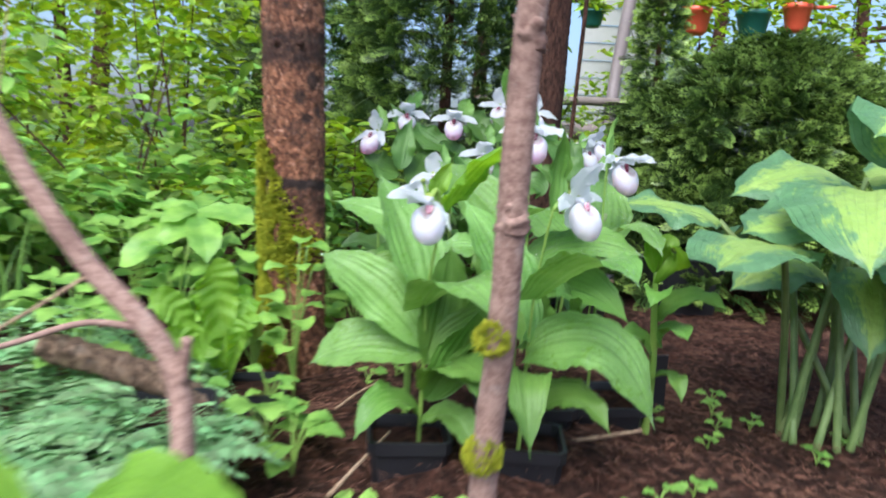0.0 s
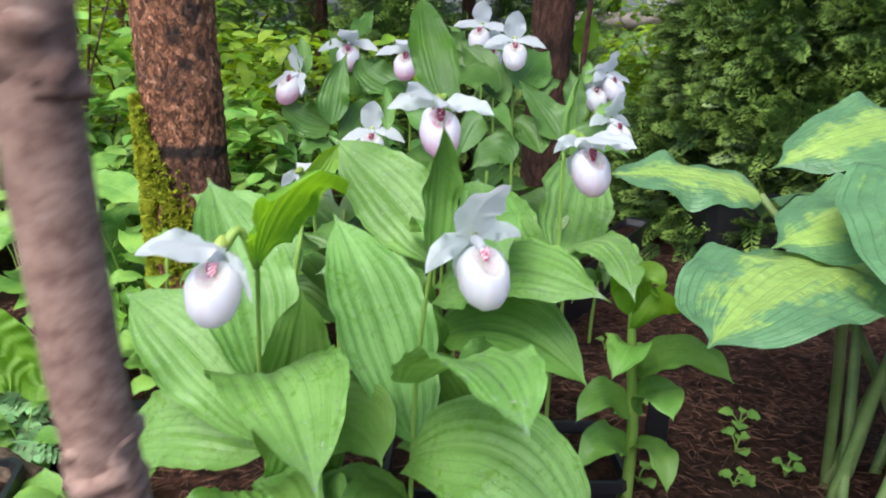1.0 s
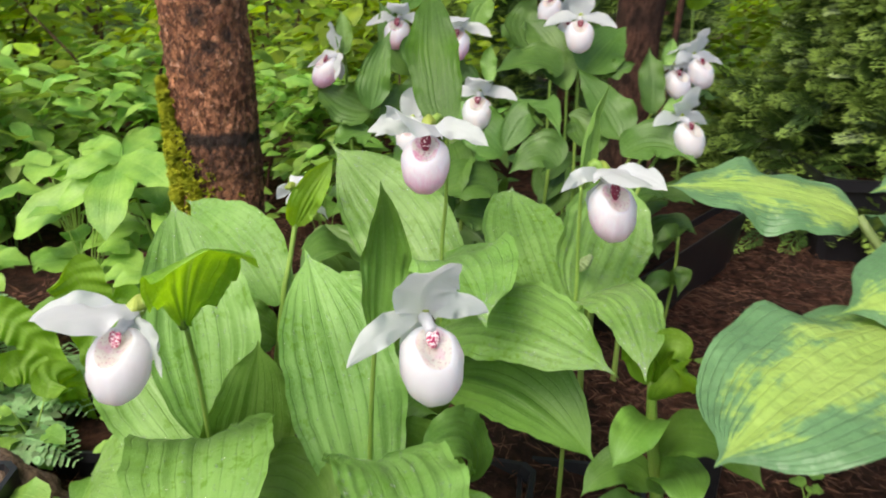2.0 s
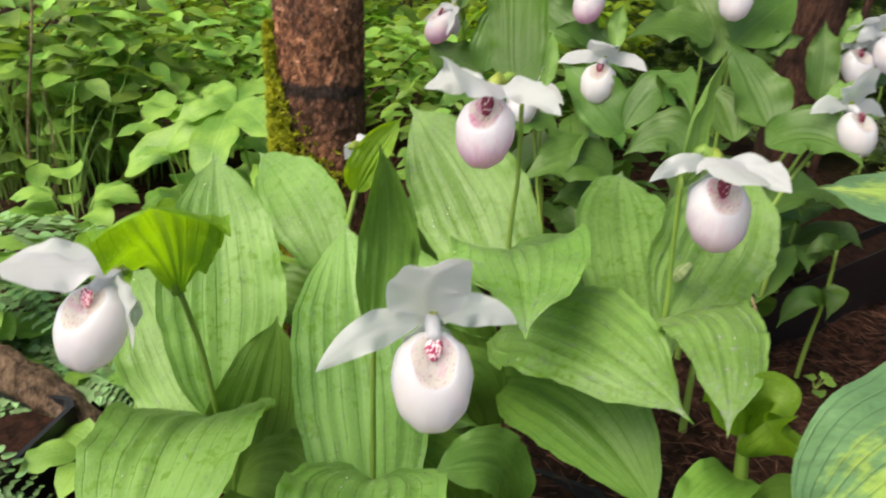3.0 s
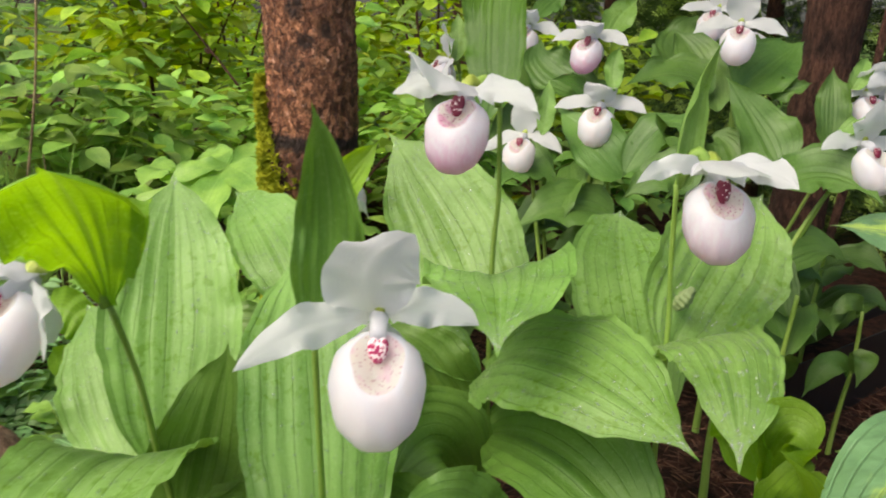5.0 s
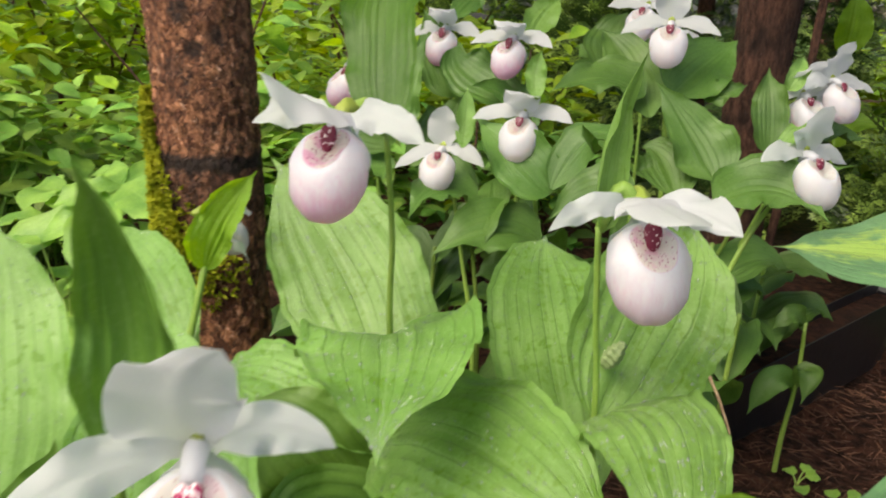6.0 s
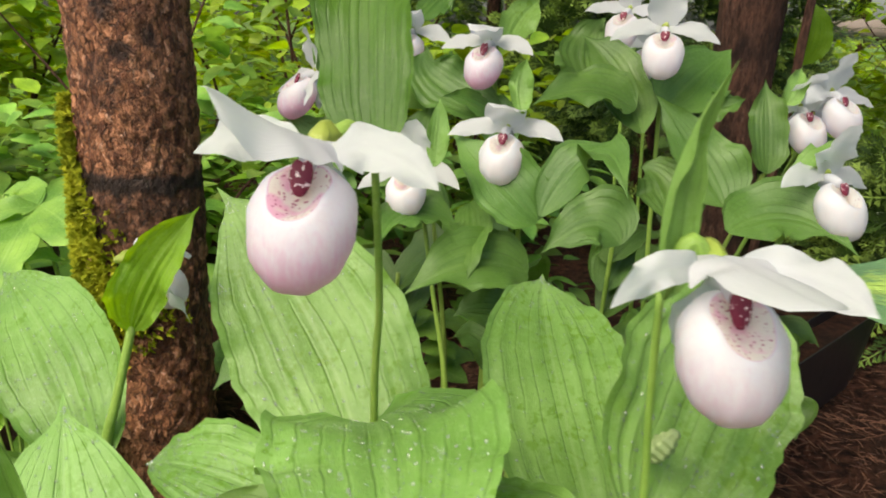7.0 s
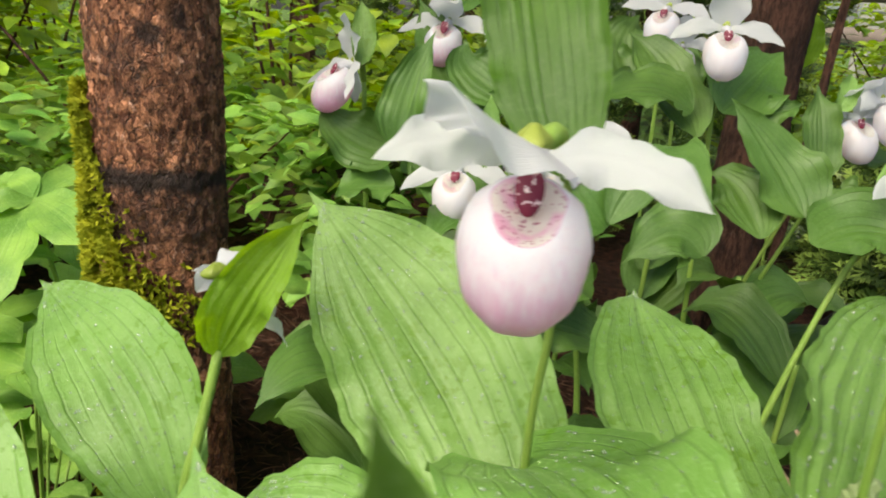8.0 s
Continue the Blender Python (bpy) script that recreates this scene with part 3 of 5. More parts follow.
tree2 = thing("tree", (0.215, 1.63, 0), "slim dark brown tree trunk behind the orchids", "tree")
trunk_mesh([(0.205, 1.63, -0.02), (0.212, 1.63, 0.4), (0.218, 1.63, 0.8), (0.23, 1.64, 2.4)], 0.034, BARK_DARK, tree2, nz=170, seg=60)

# Limbs and crowns out of view, added to shade the back of the bed.
for ob, top, spread, n, seed in ((tree, (-0.05, 1.30, 2.35), 0.85, 5200, 31), (tree2, (0.35, 1.60, 2.25), 0.85, 8000, 32)):
    for a in range(7):
        o = V(math.cos(a * 0.9 + seed), math.sin(a * 0.9 + seed), 0) * spread * 0.8
        q = V(ob.matrix_basis.translation[0], ob.matrix_basis.translation[1], 1.75 + 0.09 * a)
        tube("limb", [q, q + o * 0.5 + V(0, 0, 0.16), V(top[0], top[1], 2.0 + 0.11 * a) + o], 0.014, 0.004, BARK_DARK, ob, n=8, seg=6)
    crown(ob, top, spread, n, seed, SHRUB_SHADED, flat=0.45, size=(0.06, 0.10))
tube("side_shoot", [(0.235, 1.62, 0.0), (0.262, 1.61, 0.35), (0.268, 1.60, 0.5), (0.285, 1.6, 0.9)], 0.006, 0.004, BARK_DARK, tree2, "thin dark shoot", n=20, seg=8, rough=0.15)

sapling = thing("sapling", (0.042, 0.56, 0), "thin pinkish-brown sapling stem with knots and moss cushions", "sapling")
STAKE = [(0.042, 0.56, -0.02), (0.044, 0.538, 0.19), (0.048, 0.518, 0.29), (0.048, 0.501, 0.375), (0.049, 0.490, 0.46), (0.052, 0.486, 0.515), (0.058, 0.478, 0.58), (0.06, 0.46, 0.8), (0.05, 0.44, 1.7)]
tube("trunk", STAKE, 0.0108, 0.0092, BARK_STAKE, sapling, n=240, seg=28, rough=0.035, freq=45)
for p, r in (((0.048, 0.501, 0.373), 0.0128), ((0.051, 0.487, 0.49), 0.0118), ((0.054, 0.484, 0.535), 0.015)):
    q = V(*p)
    tube("knot", [q - V(0, 0, 0.011), q - V(0, 0, 0.004), q + V(0, 0, 0.004), q + V(0, 0, 0.011)], r * 0.82, r * 0.8, BARK_STAKE, sapling, n=12, seg=20, rough=0.5, freq=130)
tube("branch", [(0.054, 0.484, 0.535), (0.070, 0.475, 0.56), (0.10, 0.46, 0.63), (0.14, 0.44, 0.9)], 0.007, 0.003, BARK_STAKE, sapling, rough=0.2, freq=90)
for (x, y, z), r, k in (((0.041, 0.510, 0.288), 0.0125, 320), ((0.041, 0.530, 0.195), 0.0145, 380)):
    m = Heap()
    for _ in range(k):
        d = unit(V(rnd.gauss(0, 1), rnd.gauss(0, 1), rnd.gauss(0, 0.9)))
        moss_tuft(m, V(x, y, z) + d * r * rnd.uniform(0.7, 1.0), d, 0.0035, rnd)
    m.done("moss_cushion", MOSS, sapling, "yellow-green moss cushion")

fork = thing("bare_branch", (-0.19, 0.57, 0), "bare greyish-brown leaning branch with side twigs", "branch")
FORK = [(-0.19, 0.565, -0.02), (-0.192, 0.57, 0.154), (-0.199, 0.579, 0.216), (-0.222, 0.585, 0.259), (-0.283, 0.594, 0.318), (-0.351, 0.607, 0.412), (-0.42, 0.62, 0.56), (-0.46, 0.64, 0.8)]
tube("stem", FORK, 0.0105, 0.0075, BARK_STAKE, fork, n=90, seg=16, rough=0.08, freq=70)
tube("twig", [(-0.225, 0.584, 0.262), (-0.27, 0.57, 0.268), (-0.33, 0.55, 0.25), (-0.40, 0.53, 0.245)], 0.0035, 0.002, BARK_STAKE, fork, rough=0.2, freq=120, seg=6)
tube("twig", [(-0.27, 0.592, 0.305), (-0.30, 0.57, 0.282), (-0.345, 0.55, 0.252)], 0.002, 0.0012, TWIG, fork, rough=0.2, freq=120, seg=6)
tube("twig", [(-0.199, 0.579, 0.216), (-0.194, 0.575, 0.232), (-0.19, 0.572, 0.26)], 0.006, 0.004, BARK_STAKE, fork, rough=0.2, freq=120, seg=8)

log = thing("fallen_log", (-0.20, 0.90, 0.0), "rough brown leaning log among the weeds", "log")
tube("log_body", [(-0.190, 0.905, -0.04), (-0.212, 0.892, 0.02), (-0.253, 0.876, 0.081), (-0.302, 0.864, 0.116), (-0.366, 0.844, 0.147), (-0.44, 0.825, 0.175)], 0.0185, 0.0165, BARK_LOG, log, n=80, seg=24, rough=0.25, freq=70)


# ---- thuja hedge ----
def spray_template(seed):
    """A flat fan of scale leaves: a rachis with side shoots that carry small scales."""
    rnd = random.Random(seed)
    v, f, uv = [], [], []

    def shoot(a, b, wide):
        n = len(v)
        d = unit(b - a)
        s = np.cross(d, V(0, 0, 1)) * wide
        v.extend([a - s * 0.6, a + s * 0.6, (a + b) / 2 + s, b, (a + b) / 2 - s])
        uv.extend([(a[1], 0.3), (a[1], 0.7), (a[1] / 2 + b[1] / 2, 1), (b[1] + 0.12, 0.5), (a[1] / 2 + b[1] / 2, 0)])
        f.extend([(n, n + 1, n + 2, n + 4), (n + 4, n + 2, n + 3)])
    last = V(0, 0, 0)
    for i in range(7):
        nxt = last + V(rnd.uniform(-0.02, 0.02), 0.15, -0.012 * i)
        shoot(last, nxt + V(0, 0.05, 0), 0.018)
        for sgn in (-1, 1):
            ln = 0.42 * (1 - i / 8) * rnd.uniform(0.8, 1.15)
            q = last + V(sgn * ln * 0.62, ln * 0.8, -0.05 * ln)
            shoot(last, q, 0.016)
            for kk in (0.35, 0.62, 0.85):
                w = last + (q - last) * kk
                shoot(w, w + V(sgn * 0.06, 0.14, -0.01) * (1.25 - kk) * 1.3, 0.017)
                shoot(w, w + V(sgn * 0.15, 0.04, -0.01) * (1.25 - kk) * 1.1, 0.017)
        last = nxt
    return np.array(v), f, np.array(uv)


SPRAYS = [spray_template(i) for i in range(4)]


def thuja(place, rx, ry, top, count, seed, label):
    rnd = random.Random(seed)
    ob = thing("thuja_bush", place, label, "bush")
    tube("trunk", [V(*place), V(*place) + V(0, 0, top * 0.9)], 0.03, 0.008, BARK_DARK, ob, n=8)
    heap = Heap()
    for _ in range(count):
        z = top * (rnd.random() ** 0.8)
        a = rnd.uniform(0, 6.283)
        fat = (1 - (z / top) ** 2.2) ** 0.6 * (0.84 + 0.28 * noise.noise(Vector((math.cos(a) * 2 + seed, math.sin(a) * 2, z * 5))) + 0.26 * noise.noise(Vector((math.cos(a) * 7 + seed, math.sin(a) * 7, z * 13))))
        k = fat * rnd.uniform(0.70, 1.0) ** 0.6
        p = V(place[0] + rx * k * math.cos(a), place[1] + ry * k * math.sin(a), place[2] + z + 0.02)
        r = turn(a - math.pi / 2 + rnd.gauss(0, 0.6), rnd.uniform(-0.5, 1.1), rnd.gauss(0, 1.1))
        v, f, uv = SPRAYS[rnd.randrange(4)]
        heap.add(p + (v * rnd.uniform(0.055, 0.105)) @ r.T, f, uv)
    heap.done("foliage", THUJA, ob)
    return ob


thuja((0.98, 2.28, 0), 0.60, 0.47, 0.72, 6500, 1, "dense dark green thuja bush with flat scaly sprays")
thuja((1.75, 2.5, 0), 0.55, 0.5, 0.72, 1900, 2, "dense dark green thuja bush with flat scaly sprays")
thuja((0.0, 2.75, 0), 0.42, 0.42, 1.45, 4400, 3, "tall shaded conifer behind the orchids")
thuja((-0.55, 3.1, 0), 0.4, 0.4, 1.6, 2800, 4, "tall shaded conifer behind the orchids")
thuja((1.22, 4.5, 0), 0.17, 0.17, 1.5, 1500, 5, "narrow fresh green columnar thuja by a post")


# ---- orchids ----
def pouch_mesh(parent, m, mat):
    """A hollow inflated slipper, narrow at the top, with an inrolled mouth at its upper front."""
    e = radians(44)
    ax = V(0, -math.cos(e), math.sin(e))
    bx = V(1, 0, 0)
    cx = np.cross(ax, bx)
    mid = V(0, -0.0095, -0.0165)
    rad = V(0.0154, 0.0151, 0.0180)
    seg, rings, inner = 40, 24, 9
    back = math.pi / 2 if cx[2] > 0 else -math.pi / 2
    verts, uv = [], []

    def at_dir(th, ph, k):
        d = ax * math.cos(th) + (bx * math.cos(ph) + cx * math.sin(ph)) * math.sin(th)
        g = 1 + 0.015 * math.cos(10 * ph) * math.sin(th) ** 2
        up = max(0.0, d[2])
        q = mid + d * rad * k * g * V(1 + 0.22 * up * (1 - 0.5 * up) + 0.01 * max(0, -d[2]), 1 - 0.04 * up, 1 - 0.05 * up)
        q[1] += 0.30 * (q[2] - mid[2])
        return q
    for i in range(rings + inner):
        for j in range(seg):
            ph = 2 * math.pi * j / seg
            rim = radians(26 + 30 * max(0, math.cos(ph - back)) ** 1.5 + 1 * abs(math.cos(ph)) ** 2)
            if i < inner:
                s = i / (inner - 1)
                th = rim * (0.02 + 0.98 * s)
                k = 0.56 + 0.40 * s ** 2.6
                y = 1.06 + 0.9 * (1 - s)
            else:
                s = (i - inner) / (rings - 1)
                th = rim * 1.03 + (math.pi - rim * 1.03) * s
                k = 1.0 + 0.012 * math.exp(-(s / 0.05) ** 2) - 0.02 * math.exp(-(s / 0.015) ** 2)
                y = None
            q = at_dir(th, ph, k)
            y = 0.4 * s + 0.6 * min(1.0, max(0.0, 0.5 - 0.5 * (q[2] - mid[2]) / rad[2])) if y is None else y
            verts.append(q)
            uv.append((j / seg, y))
    w = [m @ Vector(v) for v in verts]
    return sheet("pouch", w, grid_faces(rings + inner, seg, True), mat, parent, uv=uv)


def egg(name, at, rad, rot, mat, parent, label="", ridges=0, seg=16, rings=0):
    """A small rounded body, ribbed when ridges are given."""
    verts, uv = [], []
    r = np.array(rot)
    r = r / np.linalg.norm(r[:, 0])
    rows = 11 + 4 * rings
    for i in range(rows):
        th = math.pi * i / (rows - 1)
        for j in range(seg):
            ph = 2 * math.pi * j / seg
            k = math.sin(th) * (1 + 0.10 * math.cos(ridges * ph) if ridges else 1) * (1 + 0.10 * math.cos(2 * rings * th) if rings else 1)
            verts.append(V(*at) + r @ (V(k * math.cos(ph), k * math.sin(ph), math.cos(th) * (1 + 0.25 * (th < 0.6))) * V(*rad)))
            uv.append((i / (rows - 1), j / seg))
    return sheet(name, verts, grid_faces(rows, seg, True), mat, parent, label, uv)


def flower(plant, at, yaw, pitch=0.0, roll=0.0, size=1.0, pink=0, dorsal=40, sweep=10, droop=8, stalk=None, bend=0.0, detail=True, tips=None, dark=True, narrow=1.0, wide=(1.0, 1.0), hood=True):
    """at: the column; yaw: degrees to which it looks (0: to -y, 90: to +x); dorsal: degrees by which the top sepal nods forward.
    tips: where the two petals and the top sepal end, when these are known."""
    m = pose(*at, pitch, roll, yaw) @ pose(0, 0.0095 * size, -0.0013 * size) @ Matrix.Scale(size, 4)
    rot = m.to_3x3()
    rnd = random.Random(int(abs(at[0] * 9001 + at[1] * 7001)))

    def w(*p):
        return tuple(m @ Vector(p))

    def d(*p):
        return np.array(rot @ Vector(p))
    back = w(0, 0.010, 0.0015)
    pts = [stalk, tuple((V(*stalk) * 0.55 + V(*back) * 0.45) + V(0, 0, 0.006 + bend)), back]
    v, f, uv = tube_data(pts, 0.0021 * size, 0.0032 * size, 10, 10)
    fl = sheet("flower", v, f, STEM, plant, "white slipper orchid flower with " + ("a pink-flushed pouch" if pink else "a creamy white pouch"), uv)
    nu, nv = (20, 15) if detail else (12, 9)
    pouch_mesh(fl, m, POUCH_PINK if pink == 1 else POUCH_BLUSH if pink else POUCH_WHITE)
    for i, s in enumerate((-1, 1)):
        a, b = radians(sweep + rnd.uniform(-6, 6)), radians(droop + rnd.uniform(-7, 7))
        L = 0.042
        base = w(s * 0.0035, 0.004, 0.0028)
        tip = w(s * L * math.cos(a), 0.004 - L * math.sin(a), -L * math.sin(b)) if tips is None else tips[i]
        mid = 0.5 * (V(*base) + V(*tip)) + d(0, 0.001, 0.0045 + 0.0015 * rnd.random())
        v, f, uv = blade(base, mid, tip, 0.0076 * size * wide[i], d(0, -0.8, 0.55), cup=-0.16, wave=(0.0028 if detail else 0.0016) * size, p=0.75, q=0.92, root=0.4, nu=nu, nv=nv, seed=rnd.randrange(999))
        sheet("petal", v, f, PETAL, fl, uv=uv)
    n = radians(dorsal)
    base = w(0, 0.0115, 0.0055) if hood and tips is not None else w(0, 0.006, 0.001)
    if tips is None or tips[2] is None:
        mid = w(0, 0.006 - 0.020 * math.sin(n * 0.7), 0.003 + 0.019 * math.cos(n * 0.7))
        tip = w(0.003, 0.006 - 0.040 * math.sin(n * 1.15), 0.003 + 0.037 * math.cos(n * 1.1))
    else:
        tip = tips[2]
        lt = m.inverted() @ Vector(tip)
        mid = w(lt[0] * 0.3, -0.0065, 0.0108) if hood else 0.5 * (V(*base) + V(*tip)) + d(-0.007, 0.001, 0.003)
    over = hood and tips is not None and tips[2] is not None
    v, f, uv = blade(base, mid, tip, 0.0145 * size * narrow, d(0, -0.35, 0.9) if over else np.cross(d(1, 0, 0), unit(V(*tip) - V(*base))), cup=-0.28 if over else 0.12, wave=0.0028 * size, p=0.6, q=0.42 if over else 0.72, root=0.42, nu=nu, nv=nv, seed=rnd.randrange(999))
    sheet("sepal", v, f, PETAL, fl, uv=uv)
    v, f, uv = blade(w(0, 0.007, 0), w(0, 0.012, -0.013), w(0, 0.009, -0.027), 0.0115 * size, d(0, -1, 0), cup=0.3, wave=0.001, p=0.6, q=0.5, root=0.4, nu=nu, nv=nv)
    sheet("sepal", v, f, PETAL, fl, uv=uv)
    # the column: a pale neck with a shield that is blotched dark crimson
    v, f, uv = tube_data([w(0, 0.008, 0.001), w(0, 0.001, 0.002), w(0, -0.006, 0.0)], 0.0036 * size, 0.0026 * size, 8, 12)
    sheet("column", v, f, PETAL, fl, uv=uv)
    verts, uv = [], []
    for i in range(11):
        th = math.pi * i / 10
        for j in range(14):
            ph = 2 * math.pi * j / 14
            q = V(0.0034 * math.sin(th) ** 0.8 * math.cos(ph), 0.0014 * math.sin(th) * math.sin(ph), (0.0055 if pink else 0.0044) * math.cos(th))
            q[0] *= 1 + 0.2 * math.cos(th)
            q[2] -= 0.0012 * math.exp(-(q[0] / 0.001) ** 2) * (math.cos(th) > 0)
            q = turn(0, radians(-22)) @ q + V(0, -0.0095, -0.0022)
            verts.append(w(*q))
            uv.append((i / 10, j / 14))
    sheet("shield", verts, grid_faces(11, 14, True), COLUMN if dark else COLUMN_PALE, fl, "crimson-blotched shield", uv)
    # the green ovary cap behind the top sepal
    egg("ovary", w(0, 0.0125, 0.0054), (0.0047 * size, 0.0086 * size, 0.0040 * size), rot, OVARY, fl, "yellow-green ovary", ridges=5)
    return fl


def orchid(place, label, stems):
    ob = thing("orchid_plant", (*place, height(*place)), label, "orchid", "slipper orchids in the bed")
    for pts, r0, r1 in stems:
        tube("stem", [(*place, height(*place) - 0.01)] + pts if len(pts) < 9 else pts, r0, r1, STEM, ob, n=30, seg=10, taper=2.4)
    return ob


# A: the orchid in front with an upright top sepal
a = orchid((0.10, 0.795), "slipper orchid in front with an upright white top sepal", [([(0.102, 0.79, 0.2), (0.105, 0.785, 0.27), (0.110, 0.776, 0.32), (0.115, 0.768, 0.357)], 0.0024, 0.0013)])
flower(a, (0.1485, 0.7605, 0.3675), 34, pitch=4, stalk=(0.115, 0.768, 0.357), size=1.07, dark=False, narrow=1.08, wide=(0.95, 0.9), hood=False, tips=((0.115, 0.727, 0.3600), (0.170, 0.793, 0.367), (0.1615, 0.761, 0.4068)))
leaf(a, (0.115, 0.770, 0.356), (0.117, 0.775, 0.40), (0.1205, 0.7605, 0.4447), 0.0135, (0.5, -0.8, 0.1), LEAF_SHADED, "bract", "upright bract with shade put into its dark colour", cup=0.5, p=0.5, q=0.75, ribs=6, frill=0.0)
leaf(a, (0.104, 0.788, 0.215), (0.072, 0.822, 0.297), (0.027, 0.870, 0.356), 0.038, (0.55, -0.75, 0.35), LEAF, cup=0.12, drops=320)
leaf(a, (0.106, 0.784, 0.262), (0.150, 0.705, 0.318), (0.178, 0.648, 0.302), 0.034, (0.1, -0.1, 1.0), LEAF, cup=0.15, p=0.4, root=0.8, cord=0.42, drops=320)
leaf(a, (0.103, 0.785, 0.205), (0.178, 0.752, 0.226), (0.230, 0.735, 0.140), 0.043, (0.3, -0.6, 0.75), LEAF, cup=-0.12, p=0.45, root=0.5, cord=0.3, drops=320)
leaf(a, (0.100, 0.79, 0.16), (0.09, 0.71, 0.20), (0.095, 0.66, 0.135), 0.026, (0.2, -0.4, 0.9), LEAF_SHADED)

# B: the orchid with a folded bright bract
b = orchid((-0.010, 0.805), "slipper orchid with a bright folded bract and a flower in profile", [([(-0.009, 0.802, 0.2), (-0.009, 0.794, 0.248), (-0.004, 0.782, 0.3), (0.003, 0.765, 0.345)], 0.0026, 0.0015)])
flower(b, (-0.010, 0.723, 0.3600), 4, pitch=2, stalk=(0.003, 0.763, 0.345), size=1.06, bend=0.014, dark=False, narrow=0.8, wide=(1.05, 0.5), tips=((-0.050, 0.711, 0.366), (0.012, 0.727, 0.335), (-0.036, 0.700, 0.374)))
leaf(b, (0.003, 0.765, 0.345), (0.026, 0.740, 0.392), (0.064, 0.701, 0.424), 0.027, (0.2, -0.15, -0.28), BRACT, "bract", "bright yellow-green folded bract", cup=0.35, p=0.8, q=0.26, ribs=7, pleat=0.0016, wave=0.006)
leaf(b, (-0.008, 0.795, 0.242), (-0.035, 0.832, 0.318), (-0.070, 0.867, 0.380), 0.037, (0.6, -0.7, 0.35), LEAF, cup=0.25, drops=320)
leaf(b, (-0.008, 0.798, 0.20), (-0.07, 0.82, 0.262), (-0.133, 0.846, 0.289), 0.036, (0.35, -0.75, 0.6), LEAF, cup=0.1, drops=320)
leaf(b, (-0.009, 0.794, 0.246), (0.030, 0.726, 0.286), (0.070, 0.654, 0.254), 0.043, (0.1, -0.3, 1.0), LEAF, cup=0.15, p=0.4, root=0.8, cord=0.42, drops=320)
leaf(b, (-0.009, 0.80, 0.19), (-0.075, 0.805, 0.200), (-0.138, 0.825, 0.165), 0.036, (0.0, -0.6, 0.8), LEAF, cup=0.2, drops=320)
leaf(b, (-0.006, 0.80, 0.18), (0.010, 0.812, 0.25), (0.015, 0.822, 0.310), 0.030, (0.5, -0.8, 0.2), LEAF_SHADED, cup=0.2)
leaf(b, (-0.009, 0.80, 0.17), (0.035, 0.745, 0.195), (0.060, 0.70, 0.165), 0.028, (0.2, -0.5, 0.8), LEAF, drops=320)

leaf(a, (0.100, 0.795, 0.12), (0.145, 0.76, 0.165), (0.185, 0.735, 0.135), 0.024, (0.2, -0.5, 0.8), LEAF_SHADED)
leaf(b, (-0.010, 0.803, 0.12), (-0.045, 0.765, 0.15), (-0.075, 0.735, 0.115), 0.022, (-0.1, -0.5, 0.8), LEAF_SHADED)
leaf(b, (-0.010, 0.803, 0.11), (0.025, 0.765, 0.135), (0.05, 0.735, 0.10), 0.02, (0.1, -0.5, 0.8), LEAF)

leaf(b, (-0.004, 0.80, 0.14), (0.030, 0.775, 0.205), (0.045, 0.745, 0.255), 0.026, (0.3, -0.8, 0.45), LEAF_SHADED, cup=0.2)
leaf(a, (0.101, 0.79, 0.13), (0.070, 0.755, 0.185), (0.040, 0.715, 0.19), 0.026, (0.1, -0.6, 0.8), LEAF_SHADED, cup=0.2)

leaf(a, (0.135, 0.855, 0.17), (0.118, 0.838, 0.228), (0.094, 0.815, 0.262), 0.027, (0.35, -0.75, 0.5), LEAF_SHADED, cup=0.15)
leaf(a, (0.150, 0.86, 0.20), (0.152, 0.832, 0.255), (0.128, 0.80, 0.262), 0.022, (0.3, -0.5, 0.8), LEAF_SHADED, cup=0.2)

leaf(b, (-0.005, 0.80, 0.15), (0.020, 0.745, 0.198), (0.062, 0.690, 0.190), 0.028, (0.1, -0.5, 0.85), LEAF_SHADED, cup=0.15)
leaf(b, (-0.004, 0.80, 0.19), (0.055, 0.772, 0.235), (0.090, 0.735, 0.225), 0.034, (0.15, -0.65, 0.75), LEAF_SHADED, cup=0.1)

# C: the pink one that the camera ends at
c = orchid((0.105, 0.95), "slipper orchid with a pink-flushed pouch and broad pleated leaves", [([(0.106, 0.945, 0.2), (0.105, 0.938, 0.335), (0.108, 0.934, 0.38), (0.109, 0.926, 0.432)], 0.0023, 0.0013)])
flower(c, (0.106, 0.886, 0.436), 12, pitch=2, tips=((0.064, 0.893, 0.434), (0.146, 0.889, 0.433), (0.091, 0.866, 0.457)), narrow=1.3, stalk=(0.109, 0.924, 0.43), size=1.0, pink=1, bend=0.004)
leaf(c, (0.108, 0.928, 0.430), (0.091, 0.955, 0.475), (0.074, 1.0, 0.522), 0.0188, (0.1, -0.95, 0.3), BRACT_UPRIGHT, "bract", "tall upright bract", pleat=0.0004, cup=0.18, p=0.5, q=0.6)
leaf(c, (0.102, 0.938, 0.300), (0.060, 0.972, 0.345), (-0.006, 0.994, 0.397), 0.041, (0.35, -0.8, 0.45), LEAF, cup=0.1, drops=460)
leaf(c, (0.104, 0.938, 0.330), (0.134, 0.886, 0.351), (0.163, 0.826, 0.340), 0.040, (0.0, -0.25, 1.0), LEAF, cup=0.12, p=0.4, q=0.72, root=0.85, cord=0.6, wave=0.005, drops=560)
